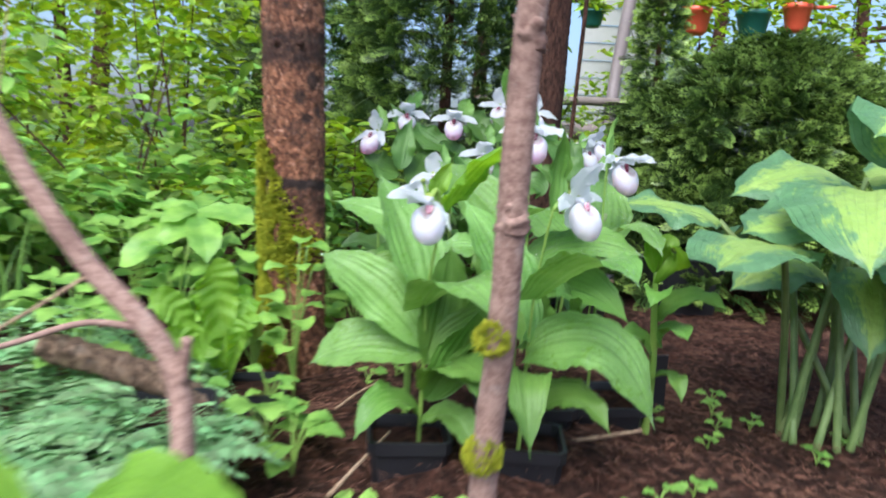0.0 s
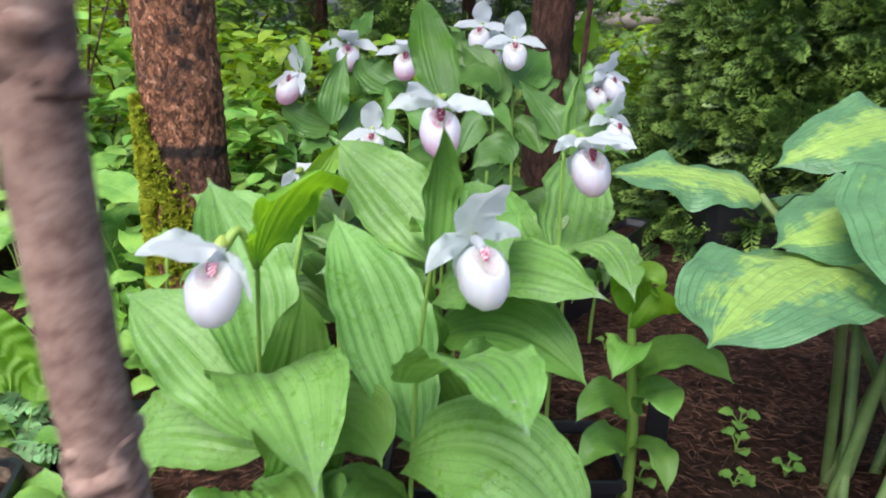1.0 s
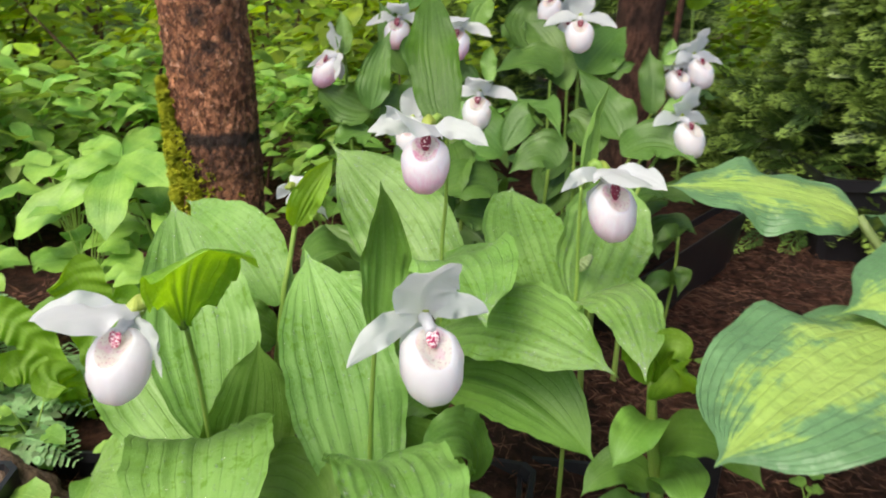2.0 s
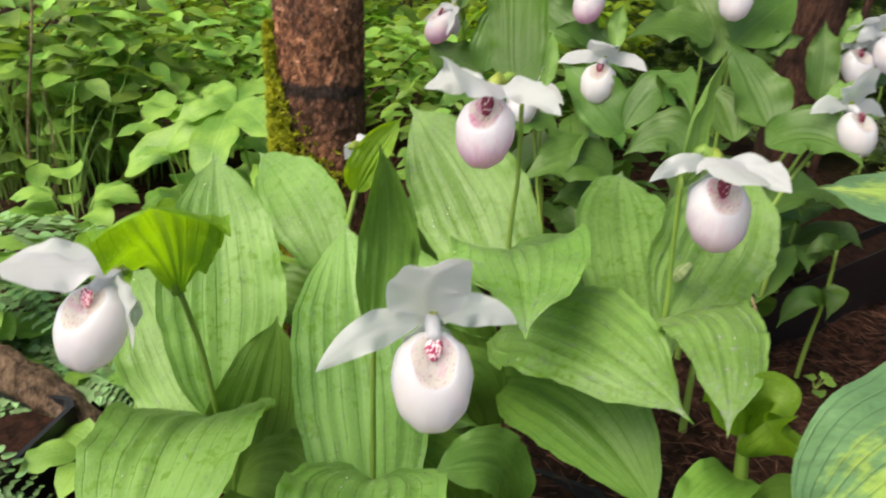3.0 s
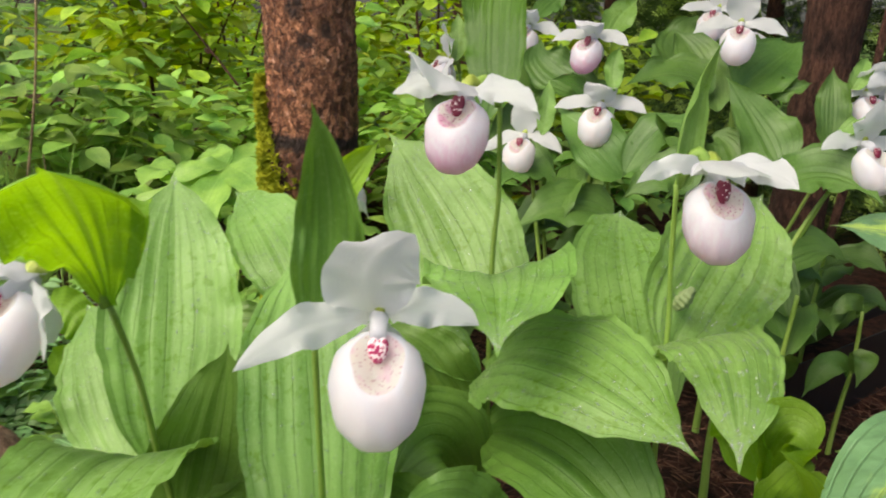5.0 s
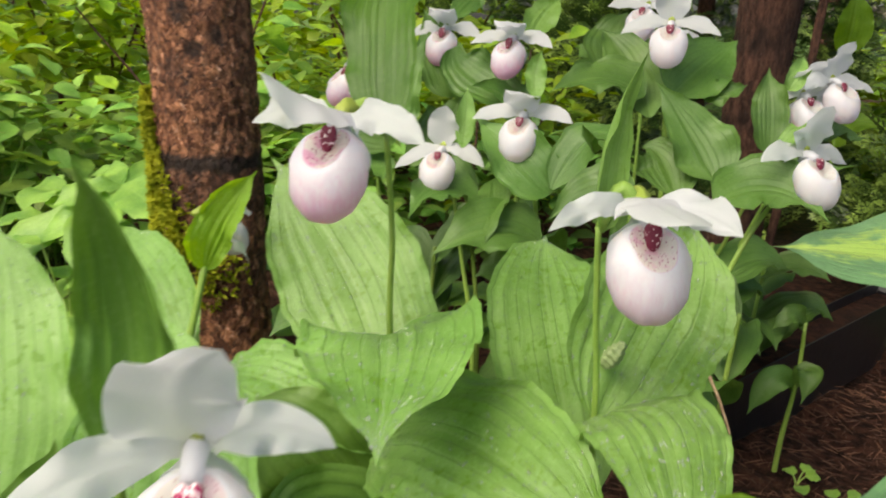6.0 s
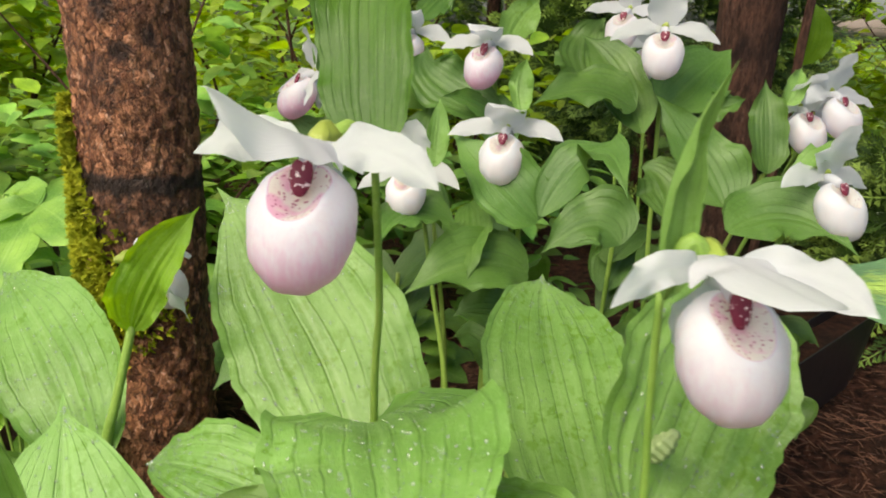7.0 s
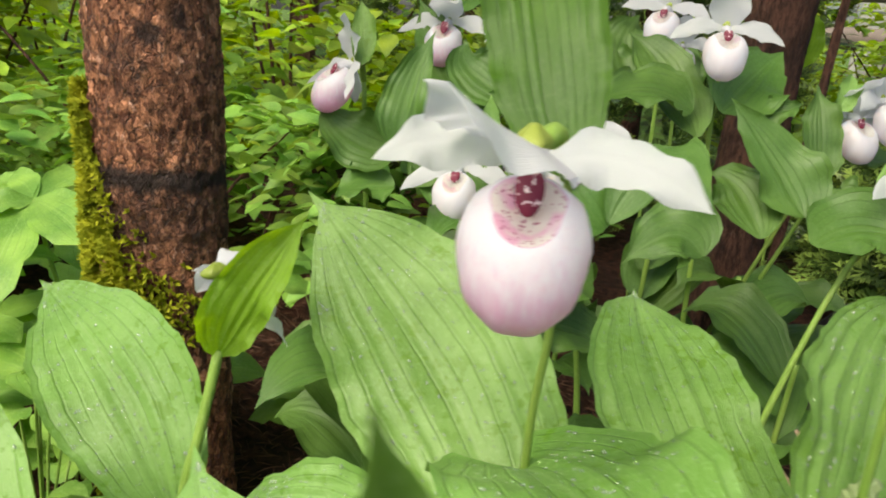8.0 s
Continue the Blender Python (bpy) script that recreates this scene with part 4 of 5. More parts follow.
leaf(c, (0.106, 0.935, 0.275), (0.165, 0.895, 0.315), (0.242, 0.862, 0.300), 0.040, (0.25, -0.55, 0.85), LEAF, cup=-0.1, p=0.45, root=0.5, cord=0.3, drops=560)
leaf(c, (0.106, 0.94, 0.23), (0.17, 0.91, 0.255), (0.235, 0.885, 0.215), 0.038, (0.25, -0.6, 0.75), LEAF_SHADED)
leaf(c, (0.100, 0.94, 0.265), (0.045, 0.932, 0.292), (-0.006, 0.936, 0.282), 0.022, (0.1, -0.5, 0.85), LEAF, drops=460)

leaf(c, (0.100, 0.935, 0.22), (0.072, 0.915, 0.268), (0.040, 0.915, 0.292), 0.034, (0.35, -0.75, 0.5), LEAF_SHADED, cup=0.12)
leaf(c, (0.102, 0.935, 0.19), (0.098, 0.895, 0.245), (0.088, 0.862, 0.225), 0.032, (0.25, -0.65, 0.65), LEAF_SHADED, cup=0.12)

# D: the broad white one
d = orchid((0.207, 0.965), "slipper orchid with a broad white flower and a twisted bract", [([(0.206, 0.955, 0.2), (0.205, 0.947, 0.313), (0.203, 0.940, 0.36), (0.202, 0.934, 0.40)], 0.0022, 0.0013)])
flower(d, (0.225, 0.926, 0.405), 29, pitch=4, pink=0.5, narrow=1.0, wide=(0.7, 1.2), tips=((0.192, 0.899, 0.405), (0.257, 0.914, 0.409), (0.243, 0.890, 0.417)), stalk=(0.202, 0.936, 0.398), size=1.04, bend=0.008)
leaf(d, (0.203, 0.934, 0.398), (0.202, 0.940, 0.435), (0.2146, 0.937, 0.470), 0.0080, (0.85, -0.4, 0.2), LEAF, "bract", "narrow twisted bract", cup=0.7, p=0.35, q=0.85, ribs=4, wave=0.0012, frill=0.0)
leaf(d, (0.203, 0.955, 0.260), (0.152, 1.045, 0.312), (0.125, 1.115, 0.340), 0.038, (0.35, -0.8, 0.5), LEAF, cup=0.12, drops=460)
leaf(d, (0.206, 0.950, 0.305), (0.218, 0.995, 0.345), (0.229, 1.046, 0.380), 0.038, (0.3, -0.85, 0.35), LEAF, cup=0.25, drops=460)
leaf(d, (0.206, 0.947, 0.305), (0.238, 0.905, 0.335), (0.258, 0.856, 0.303), 0.030, (0.2, -0.4, 0.9), LEAF, cup=-0.1, p=0.4, root=0.7, cord=0.4, drops=460)
egg("seed_bud", (0.2078, 0.960, 0.3340), (0.0040, 0.0040, 0.0075), turn(0.3, 0.2, 0.5), BUD, d, "pale ribbed bud", ridges=5, seg=36, rings=7)

# M: the flower that looks away, half hidden by its bract
mm = orchid((-0.03, 0.915), "slipper orchid whose flower is hidden behind its folded bract", [([(-0.028, 0.92, 0.2), (-0.022, 0.93, 0.285), (-0.019, 0.936, 0.31), (-0.017, 0.947, 0.343)], 0.005, 0.002)])
flower(mm, (-0.018, 0.968, 0.368), 165, dorsal=95, stalk=(-0.017, 0.948, 0.344), size=0.72, tips=((0.008, 0.955, 0.345), (-0.046, 0.974, 0.351), None))
leaf(mm, (-0.017, 0.946, 0.340), (-0.004, 0.944, 0.368), (0.014, 0.957, 0.398), 0.0128, (0.5, -0.75, 0.4), BRACT, "bract", "yellow-green pleated bract", cup=0.4, p=0.75, q=0.75, ribs=6)
leaf(mm, (-0.024, 0.926, 0.280), (-0.065, 0.945, 0.322), (-0.137, 0.981, 0.338), 0.029, (0.35, -0.7, 0.6), LEAF, cup=0.2, drops=320)
leaf(mm, (-0.026, 0.922, 0.25), (-0.05, 0.90, 0.27), (-0.095, 0.90, 0.25), 0.024, (0.2, -0.6, 0.7), LEAF_SHADED)


def back_orchid(place, col, yaw, label, leaves, hood=None, pink=0, dorsal=55, sweep=12, droop=8, size=1.0, pitch=0.0, bow=(0, 0, 0)):
    x, y, z = col
    top = (x - 0.012 * math.sin(radians(yaw)) * 1.5, y + 0.03, z - 0.012)
    z0 = height(*place)
    way = [(place[0], place[1], z0 + 0.12), tuple(0.5 * (V(*place, z0 + 0.12) + V(*top)) + V(*bow)), top]
    ob = orchid(place, label, [(way, 0.0042, 0.0018)])
    flower(ob, col, yaw, pitch=pitch, dorsal=dorsal, sweep=sweep, droop=droop, size=size, pink=pink, stalk=top, detail=False)
    if hood:
        leaf(ob, *hood[:3], hood[3], hood[4] if len(hood) > 4 else (0.3, -0.8, 0.4), LEAF, "bract", cup=0.4, nu=14, nv=21, p=0.5)
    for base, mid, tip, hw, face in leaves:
        leaf(ob, base, mid, tip, hw, face, LEAF_DEEP_SHADE, nu=18, nv=27, ribs=8, q=1.0, wave=0.005)
    return ob


F3 = (0.25, -0.75, 0.6)
back_orchid((0.095, 1.245), (0.067, 1.211, 0.404), 4, "white slipper orchid in the middle of the bed", [
    ((0.099, 1.201, 0.348), (0.069, 1.203, 0.374), (0.022, 1.226, 0.401), 0.026, F3),
    ((0.101, 1.198, 0.353), (0.131, 1.213, 0.397), (0.161, 1.174, 0.376), 0.020, (0.2, -0.4, 0.9)),
    ((0.097, 1.194, 0.312), (0.065, 1.162, 0.324), (0.031, 1.130, 0.305), 0.028, (0.1, -0.6, 0.75)),
    ((0.108, 1.197, 0.273), (0.075, 1.177, 0.287), (0.053, 1.166, 0.282), 0.022, (0.1, -0.6, 0.75)),
], hood=((0.079, 1.216, 0.418), (0.073, 1.226, 0.437), (0.075, 1.232, 0.455), 0.009))
back_orchid((0.02, 1.25), (-0.012, 1.228, 0.366), 6, "white slipper orchid in the middle of the bed", [
    ((0.022, 1.246, 0.323), (-0.005, 1.216, 0.336), (-0.011, 1.174, 0.318), 0.020, (0.1, -0.5, 0.85)),
    ((0.034, 1.246, 0.344), (0.059, 1.187, 0.338), (0.068, 1.149, 0.316), 0.017, (0.0, -0.8, 0.55)),
    ((0.010, 1.263, 0.323), (-0.039, 1.276, 0.354), (-0.066, 1.295, 0.378), 0.024, F3),
], hood=((0.005, 1.242, 0.369), (0.004, 1.251, 0.395), (0.001, 1.258, 0.420), 0.009), dorsal=5, droop=18)
back_orchid((-0.10, 1.30), (-0.119, 1.247, 0.430), -42, "slipper orchid with a pink-flushed pouch beside the trunk", [
    ((-0.071, 1.263, 0.368), (-0.105, 1.250, 0.378), (-0.132, 1.250, 0.403), 0.026, F3),
    ((-0.068, 1.254, 0.372), (-0.064, 1.264, 0.416), (-0.052, 1.281, 0.460), 0.020, F3),
    ((-0.066, 1.251, 0.344), (-0.086, 1.234, 0.344), (-0.096, 1.208, 0.339), 0.020, (0.1, -0.6, 0.75)),
    ((-0.053, 1.255, 0.345), (-0.037, 1.294, 0.381), (-0.034, 1.324, 0.406), 0.022, F3),
], hood=((-0.101, 1.257, 0.431), (-0.103, 1.264, 0.454), (-0.111, 1.274, 0.478), 0.010), pink=1, dorsal=12, sweep=30, droop=24)
back_orchid((0.02, 1.36), (0.017, 1.310, 0.460), -4, "slipper orchid with a pink-flushed pouch at the back", [
    ((0.042, 1.317, 0.376), (0.016, 1.317, 0.408), (-0.009, 1.287, 0.418), 0.020, (0.1, -0.6, 0.75)),
    ((0.031, 1.321, 0.404), (-0.032, 1.326, 0.429), (-0.040, 1.331, 0.453), 0.028, F3),
], hood=((0.032, 1.329, 0.461), (0.035, 1.348, 0.480), (0.045, 1.370, 0.499), 0.016), pink=1, dorsal=70, sweep=18)
back_orchid((-0.03, 1.38), (-0.065, 1.340, 0.466), 4, "slipper orchid with a pink-flushed pouch at the back", [
    ((-0.045, 1.334, 0.402), (-0.066, 1.339, 0.441), (-0.097, 1.363, 0.485), 0.026, F3),
    ((-0.038, 1.325, 0.398), (-0.030, 1.349, 0.427), (-0.037, 1.377, 0.452), 0.024, F3),
    ((-0.057, 1.354, 0.476), (-0.053, 1.384, 0.492), (-0.044, 1.417, 0.514), 0.014, F3),
], pink=1, dorsal=60)
back_orchid((0.165, 1.37), (0.156, 1.322, 0.477), 8, "tall white slipper orchid at the back", [
    ((0.140, 1.326, 0.417), (0.106, 1.305, 0.432), (0.069, 1.274, 0.418), 0.024, (0.1, -0.6, 0.75)),
    ((0.161, 1.335, 0.418), (0.181, 1.375, 0.444), (0.203, 1.413, 0.465), 0.032, F3),
    ((0.147, 1.323, 0.399), (0.111, 1.368, 0.445), (0.079, 1.387, 0.472), 0.026, F3),
    ((0.186, 1.357, 0.418), (0.204, 1.354, 0.422), (0.220, 1.363, 0.429), 0.012, F3),
], dorsal=8, droop=6)
back_orchid((0.11, 1.48), (0.102, 1.463, 0.493), -12, "white slipper orchid at the back of the bed", [
    ((0.082, 1.464, 0.428), (0.069, 1.481, 0.460), (0.079, 1.505, 0.488), 0.030, F3),
    ((0.088, 1.465, 0.423), (0.056, 1.470, 0.443), (0.036, 1.476, 0.453), 0.022, F3),
], dorsal=8, droop=4)
back_orchid((0.135, 1.55), (0.122, 1.511, 0.461), 4, "white slipper orchid at the back of the bed", [
    ((0.125, 1.521, 0.410), (0.125, 1.533, 0.445), (0.131, 1.556, 0.474), 0.024, F3),
], dorsal=30, size=0.9)
back_orchid((0.205, 1.20), (0.284, 1.226, 0.392), 44, "white slipper orchid on a bowed stalk", [
    ((0.217, 1.229, 0.368), (0.196, 1.241, 0.398), (0.162, 1.251, 0.435), 0.026, F3),
    ((0.221, 1.204, 0.357), (0.256, 1.222, 0.369), (0.296, 1.200, 0.353), 0.026, (0.1, -0.6, 0.8)),
    ((0.159, 1.175, 0.347), (0.140, 1.171, 0.359), (0.114, 1.154, 0.340), 0.025, (0.1, -0.7, 0.7)),
    ((0.193, 1.214, 0.354), (0.175, 1.238, 0.380), (0.158, 1.244, 0.385), 0.024, F3),
], hood=((0.254, 1.229, 0.392), (0.267, 1.239, 0.405), (0.282, 1.249, 0.417), 0.008, (0, -0.5, 0.9)), dorsal=20, sweep=0, bow=(0.0, 0.0, 0.03))
back_orchid((0.175, 1.45), (0.272, 1.412, 0.418), 34, "white slipper orchid beside the dark trunk", [
    ((0.245, 1.377, 0.369), (0.239, 1.387, 0.410), (0.233, 1.407, 0.443), 0.018, F3),
    ((0.248, 1.366, 0.366), (0.269, 1.361, 0.360), (0.319, 1.384, 0.366), 0.018, (0.1, -0.5, 0.85)),
    ((0.265, 1.413, 0.385), (0.294, 1.447, 0.383), (0.330, 1.482, 0.377), 0.016, (0.1, -0.5, 0.85)),
], hood=((0.252, 1.409, 0.423), (0.257, 1.415, 0.437), (0.260, 1.433, 0.453), 0.010), dorsal=30, droop=0)
back_orchid((0.19, 1.48), (0.297, 1.42, 0.432), 48, "white slipper orchid beside the dark trunk", [], dorsal=20)


def shoot(place, seed, tall, n=5, size=0.09):
    """A flowerless shoot with broad leaves set spirally up a short stem."""
    rnd = random.Random(seed)
    z0 = height(*place)
    ob = orchid(place, "flowerless orchid shoot with broad leaves darkened for shade", [([(place[0], place[1], z0 + tall * 0.5), (place[0] + 0.005, place[1], z0 + tall)], 0.004, 0.0022)])
    for i in range(n):
        a = rnd.uniform(0, 6.28) + 2.4 * i
        z = z0 + tall * (0.45 + 0.55 * i / n)
        o = V(math.cos(a), math.sin(a), 0)
        ln = size * rnd.uniform(0.8, 1.2)
        p = V(place[0], place[1], z)
        lift = rnd.uniform(0.25, 0.6)
        leaf(ob, tuple(p), tuple(p + o * ln * 0.5 + V(0, 0, ln * lift)), tuple(p + o * ln * 0.95 + V(0, 0, ln * (lift - 0.15))), ln * 0.3, (-0.25 * o[0], -0.35 - 0.25 * o[1], 0.8), LEAF_DEEP_SHADE, nu=16, nv=23, q=0.9, wave=0.004)


for i, (x, y, tall) in enumerate(((0.15, 1.14, 0.16), (0.24, 1.30, 0.20), (0.20, 1.42, 0.24), (0.06, 1.33, 0.20), (-0.04, 1.17, 0.15), (0.12, 1.40, 0.26), (0.0, 1.42, 0.24), (0.25, 1.52, 0.22), (-0.08, 1.36, 0.2))):
    shoot((x, y), 60 + i, tall)


# ---- hosta ----
hosta = thing("hosta", (0.56, 1.15, 0), "large hosta with puckered blue-green leaves splashed yellow", "hosta")


def hosta_leaf(base, mid, tip, hw, face, cup=0.15, root=(0.585, 1.09)):
    i = hosta_leaf.n
    hosta_leaf.n += 1
    r = (root[0] + 0.055 * math.cos(i * 2.4), root[1] + 0.05 * math.sin(i * 2.4))
    v, f, uv = tube_data([(*r, height(*r) - 0.01), tuple(0.5 * (V(*r, 0.02) + V(*base)) + V(0, 0, 0.03)), base], 0.0062, 0.0045, 18, 10)
    st = sheet("leaf_stalk", v, f, HOSTA_STALK, hosta, "pale green stalk", uv)
    leaf(st, base, mid, tip, hw, face, HOSTA, cup=cup, pleat=0.0007, ribs=8, wave=0.009, frill=0.0, p=0.42, q=0.52, root=0.3, nu=30, nv=41)


hosta_leaf.n = 0
hosta_leaf((0.446, 1.201, 0.320), (0.366, 1.188, 0.341), (0.262, 1.165, 0.341), 0.050, (-0.1, -0.36, 0.93), -0.15)
hosta_leaf((0.455, 0.985, 0.305), (0.372, 0.885, 0.322), (0.294, 0.786, 0.300), 0.072, (-0.2, -0.35, 0.9), -0.1)
hosta_leaf((0.58, 1.10, 0.33), (0.49, 1.02, 0.345), (0.379, 0.948, 0.325), 0.062, (-0.2, -0.5, 0.8), -0.1)
hosta_leaf((0.66, 1.24, 0.39), (0.56, 1.18, 0.405), (0.43, 1.13, 0.362), 0.065, (-0.2, -0.5, 0.8), -0.1)
hosta_leaf((0.60, 1.06, 0.37), (0.51, 0.91, 0.385), (0.46, 0.79, 0.30), 0.095, (-0.3, -0.5, 0.8), -0.1)
hosta_leaf((0.70, 1.15, 0.43), (0.65, 1.06, 0.485), (0.56, 1.00, 0.455), 0.09, (-0.3, -0.6, 0.7), -0.1)
hosta_leaf((0.66, 1.18, 0.40), (0.80, 1.10, 0.42), (0.90, 1.0, 0.34), 0.10, (0.1, -0.5, 0.85), -0.1)
hosta_leaf((0.66, 1.10, 0.27), (0.68, 1.00, 0.285), (0.70, 0.90, 0.21), 0.075, (0.0, -0.6, 0.7), -0.1)
hosta_leaf((0.60, 1.16, 0.25), (0.52, 1.13, 0.265), (0.44, 1.12, 0.22), 0.05, (-0.2, -0.5, 0.8), -0.1)
hosta_leaf((0.62, 1.10, 0.27), (0.60, 1.02, 0.25), (0.57, 0.96, 0.16), 0.055, (-0.1, -0.7, 0.6), -0.1)
hosta_leaf((0.66, 1.02, 0.26), (0.63, 0.95, 0.275), (0.60, 0.88, 0.20), 0.06, (-0.1, -0.6, 0.75), -0.1)
hosta_leaf((0.70, 1.20, 0.33), (0.76, 1.12, 0.35), (0.80, 1.02, 0.27), 0.075, (0.0, -0.6, 0.75), -0.1)
hosta_leaf((0.56, 1.20, 0.30), (0.53, 1.28, 0.31), (0.50, 1.36, 0.25), 0.05, (-0.1, 0.3, 0.9), -0.1)
hosta_leaf((0.66, 1.24, 0.32), (0.72, 1.33, 0.34), (0.76, 1.42, 0.26), 0.065, (0.1, 0.3, 0.9), -0.1)

# ---- narrow-leaved young plant ----
young = thing("young_plant", (0.292, 0.985, 0.0), "young orchid shoot with curled fresh green leaves up its stem", "plant")
tube("stem", [(0.292, 0.985, -0.01), (0.284, 0.945, 0.14), (0.270, 0.912, 0.23), (0.264, 0.900, 0.280)], 0.0065, 0.003, STEM, young)
for base, mid, tip, hw, face, mat, cup in (
        ((0.275, 0.92, 0.215), (0.303, 0.885, 0.252), (0.336, 0.850, 0.246), 0.019, (0.1, -0.6, 0.75), LEAF_SHADED, 0.25),
        ((0.279, 0.93, 0.180), (0.290, 0.893, 0.212), (0.298, 0.862, 0.205), 0.021, (0.1, -0.7, 0.7), LEAF_SHADED, 0.15),
        ((0.278, 0.93, 0.170), (0.250, 0.912, 0.196), (0.226, 0.892, 0.180), 0.016, (-0.2, -0.6, 0.7), LEAF_SHADED, 0.3),
        ((0.284, 0.95, 0.120), (0.256, 0.92, 0.150), (0.232, 0.902, 0.128), 0.017, (-0.2, -0.6, 0.7), LEAF_SHADED, 0.3),
        ((0.284, 0.95, 0.130), (0.302, 0.915, 0.145), (0.308, 0.892, 0.118), 0.014, (0.2, -0.6, 0.7), LEAF_SHADED, 0.3),
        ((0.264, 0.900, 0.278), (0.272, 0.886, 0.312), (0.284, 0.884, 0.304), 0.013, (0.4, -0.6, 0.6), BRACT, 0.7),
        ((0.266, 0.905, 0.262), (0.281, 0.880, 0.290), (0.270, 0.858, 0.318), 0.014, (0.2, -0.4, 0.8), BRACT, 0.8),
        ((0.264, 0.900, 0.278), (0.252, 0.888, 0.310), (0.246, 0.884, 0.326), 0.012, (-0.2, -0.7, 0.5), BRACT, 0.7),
        ((0.268, 0.908, 0.245), (0.258, 0.866, 0.262), (0.244, 0.842, 0.246), 0.017, (-0.1, -0.5, 0.8), LEAF_SHADED, 0.4)):
    leaf(young, base, mid, tip, hw, face, mat, cup=cup, nu=26, nv=17, ribs=5, wave=0.003, frill=0.0)


# ---- pots and trays ----
def pot(place, wide, tall, yaw, label, long=1.0):
    """A square black nursery pot with a rolled rim, full of soil."""
    ob = thing("nursery_pot", place, label, "pot", "black nursery pots")
    r = turn(radians(yaw))
    rows = ((0.80, 0.0), (0.98, tall * 0.86), (1.06, tall * 0.87), (1.06, tall), (0.98, tall), (0.95, tall * 0.9), (0.95, tall * 0.86))
    verts = []
    for k, z in rows:
        h = wide * 0.5 * k
        b = h * 0.16
        for x, y in ((h - b, -h), (h, -h + b), (h, h - b), (h - b, h), (-h + b, h), (-h, h - b), (-h, -h + b), (-h + b, -h)):
            verts.append(V(*place) + r @ V(x * long, y, z))
    n = len(rows)
    faces = grid_faces(n, 8, True) + [tuple(range(7, -1, -1))]
    sheet("pot_shell", verts, faces, PLASTIC, ob, smooth=False)
    m = (n - 1) * 8
    sheet("potting_soil", verts[m:m + 8], [tuple(range(8))], SOIL, ob, smooth=False)
    return ob


pot((-0.022, 0.805, 0.0), 0.085, 0.105, 6, "black square nursery pot under the orchids")
pot((0.105, 0.80, 0.0), 0.085, 0.105, -4, "black square nursery pot under the orchids")
pot((0.12, 0.96, 0.0), 0.12, 0.10, 3, "black square nursery pot under the orchids")
pot((0.225, 1.0, 0.0), 0.11, 0.09, 8, "black square nursery pot beside the young plant")
pot((-0.292, 0.795, 0.0), 0.115, 0.118, 18, "black nursery pot among the weeds")
pot((-0.25, 0.985, 0.0), 0.10, 0.085, 14, "black nursery pot with a seedling beside the log")
pot((0.66, 2.05, 0.0), 0.2, 0.17, 12, "black nursery pot with soil by the hedge")
pot((0.318, 1.68, 0.0), 0.05, 0.105, 65, "long low black tray behind the bed", 11.0)

def stake(place, z0, z1, wide, yaw, label):
    """A flat black plastic stake with a folded edge."""
    r = turn(radians(yaw))
    ring = [(-wide / 2, -0.002), (wide / 2, -0.002), (wide / 2 + 0.003, 0.004), (wide / 2, 0.007), (wide / 2 - 0.002, 0.003), (-wide / 2, 0.003)]
    verts = [V(place[0], place[1], z) + r @ V(x, y, 0) for z in (z0, z1) for x, y in ring]
    ob = sheet("plastic_stake", verts, grid_faces(2, 6, True) + [tuple(range(6, 12)), tuple(range(5, -1, -1))], PLASTIC, smooth=False)
    return tagged(ob, label, "stake", "black plastic stakes")


stake((0.338, 1.09), -0.02, 0.125, 0.024, 10, "flat black plastic stake beside the young plant")

# ---- dry needles, twigs and litter ----
rnd = random.Random(5)
heap = Heap()
for _ in range(21000):
    x, y = rnd.uniform(-0.6, 1.0), rnd.uniform(0.5, 2.0)
    z = height(x, y) + rnd.uniform(0.0, 0.008)
    a, ln = rnd.uniform(0, 6.28), rnd.uniform(0.007, 0.026)
    dd = V(math.cos(a), math.sin(a), rnd.gauss(0, 0.22)) * ln
    s = V(-math.sin(a), math.cos(a), 0) * 0.00022
    p = V(x, y, z)
    heap.add([p - s, p + s, p + dd * 0.5 + V(0, 0, 0.0012), p + dd + s, p + dd - s], [(0, 1, 2), (2, 3, 4), (0, 2, 4), (1, 3, 2)])
tagged(heap.done("needle_litter", NEEDLE), "loose reddish-brown dry needles and fibres on the soil", "litter", kind="stuff")


def twig(pts, r, label):
    ob = tube("dry_twig", pts, r, r * 0.6, TWIG, n=16, seg=7, rough=0.25, freq=160)
    return tagged(ob, label, "twig", "dry twigs on the soil")


twig([(0.098, 0.839, 0.074), (0.174, 0.879, 0.069), (0.267, 0.909, 0.076)], 0.0035, "pale dry twig lying on the soil")
twig([(0.100, 0.910, 0.076), (0.180, 0.959, 0.065), (0.244, 0.979, 0.073)], 0.003, "pale dry twig lying on the soil")
twig([(-0.121, 0.942, 0.072), (-0.097, 0.964, 0.086), (-0.074, 0.985, 0.095)], 0.002, "thin broken twig on the mulch")
twig([(-0.096, 0.709, 0.067), (-0.068, 0.761, 0.084), (-0.043, 0.813, 0.096)], 0.0025, "pale dry twig by the black pot")
twig([(0.209, 1.120, 0.256), (0.234, 1.102, 0.239), (0.260, 1.088, 0.232)], 0.0020, "pale dry stalk beside the orchid")
twig([(0.229, 1.172, 0.251), (0.246, 1.150, 0.232), (0.257, 1.128, 0.220)], 0.0014, "pale dry stalk beside the orchid")


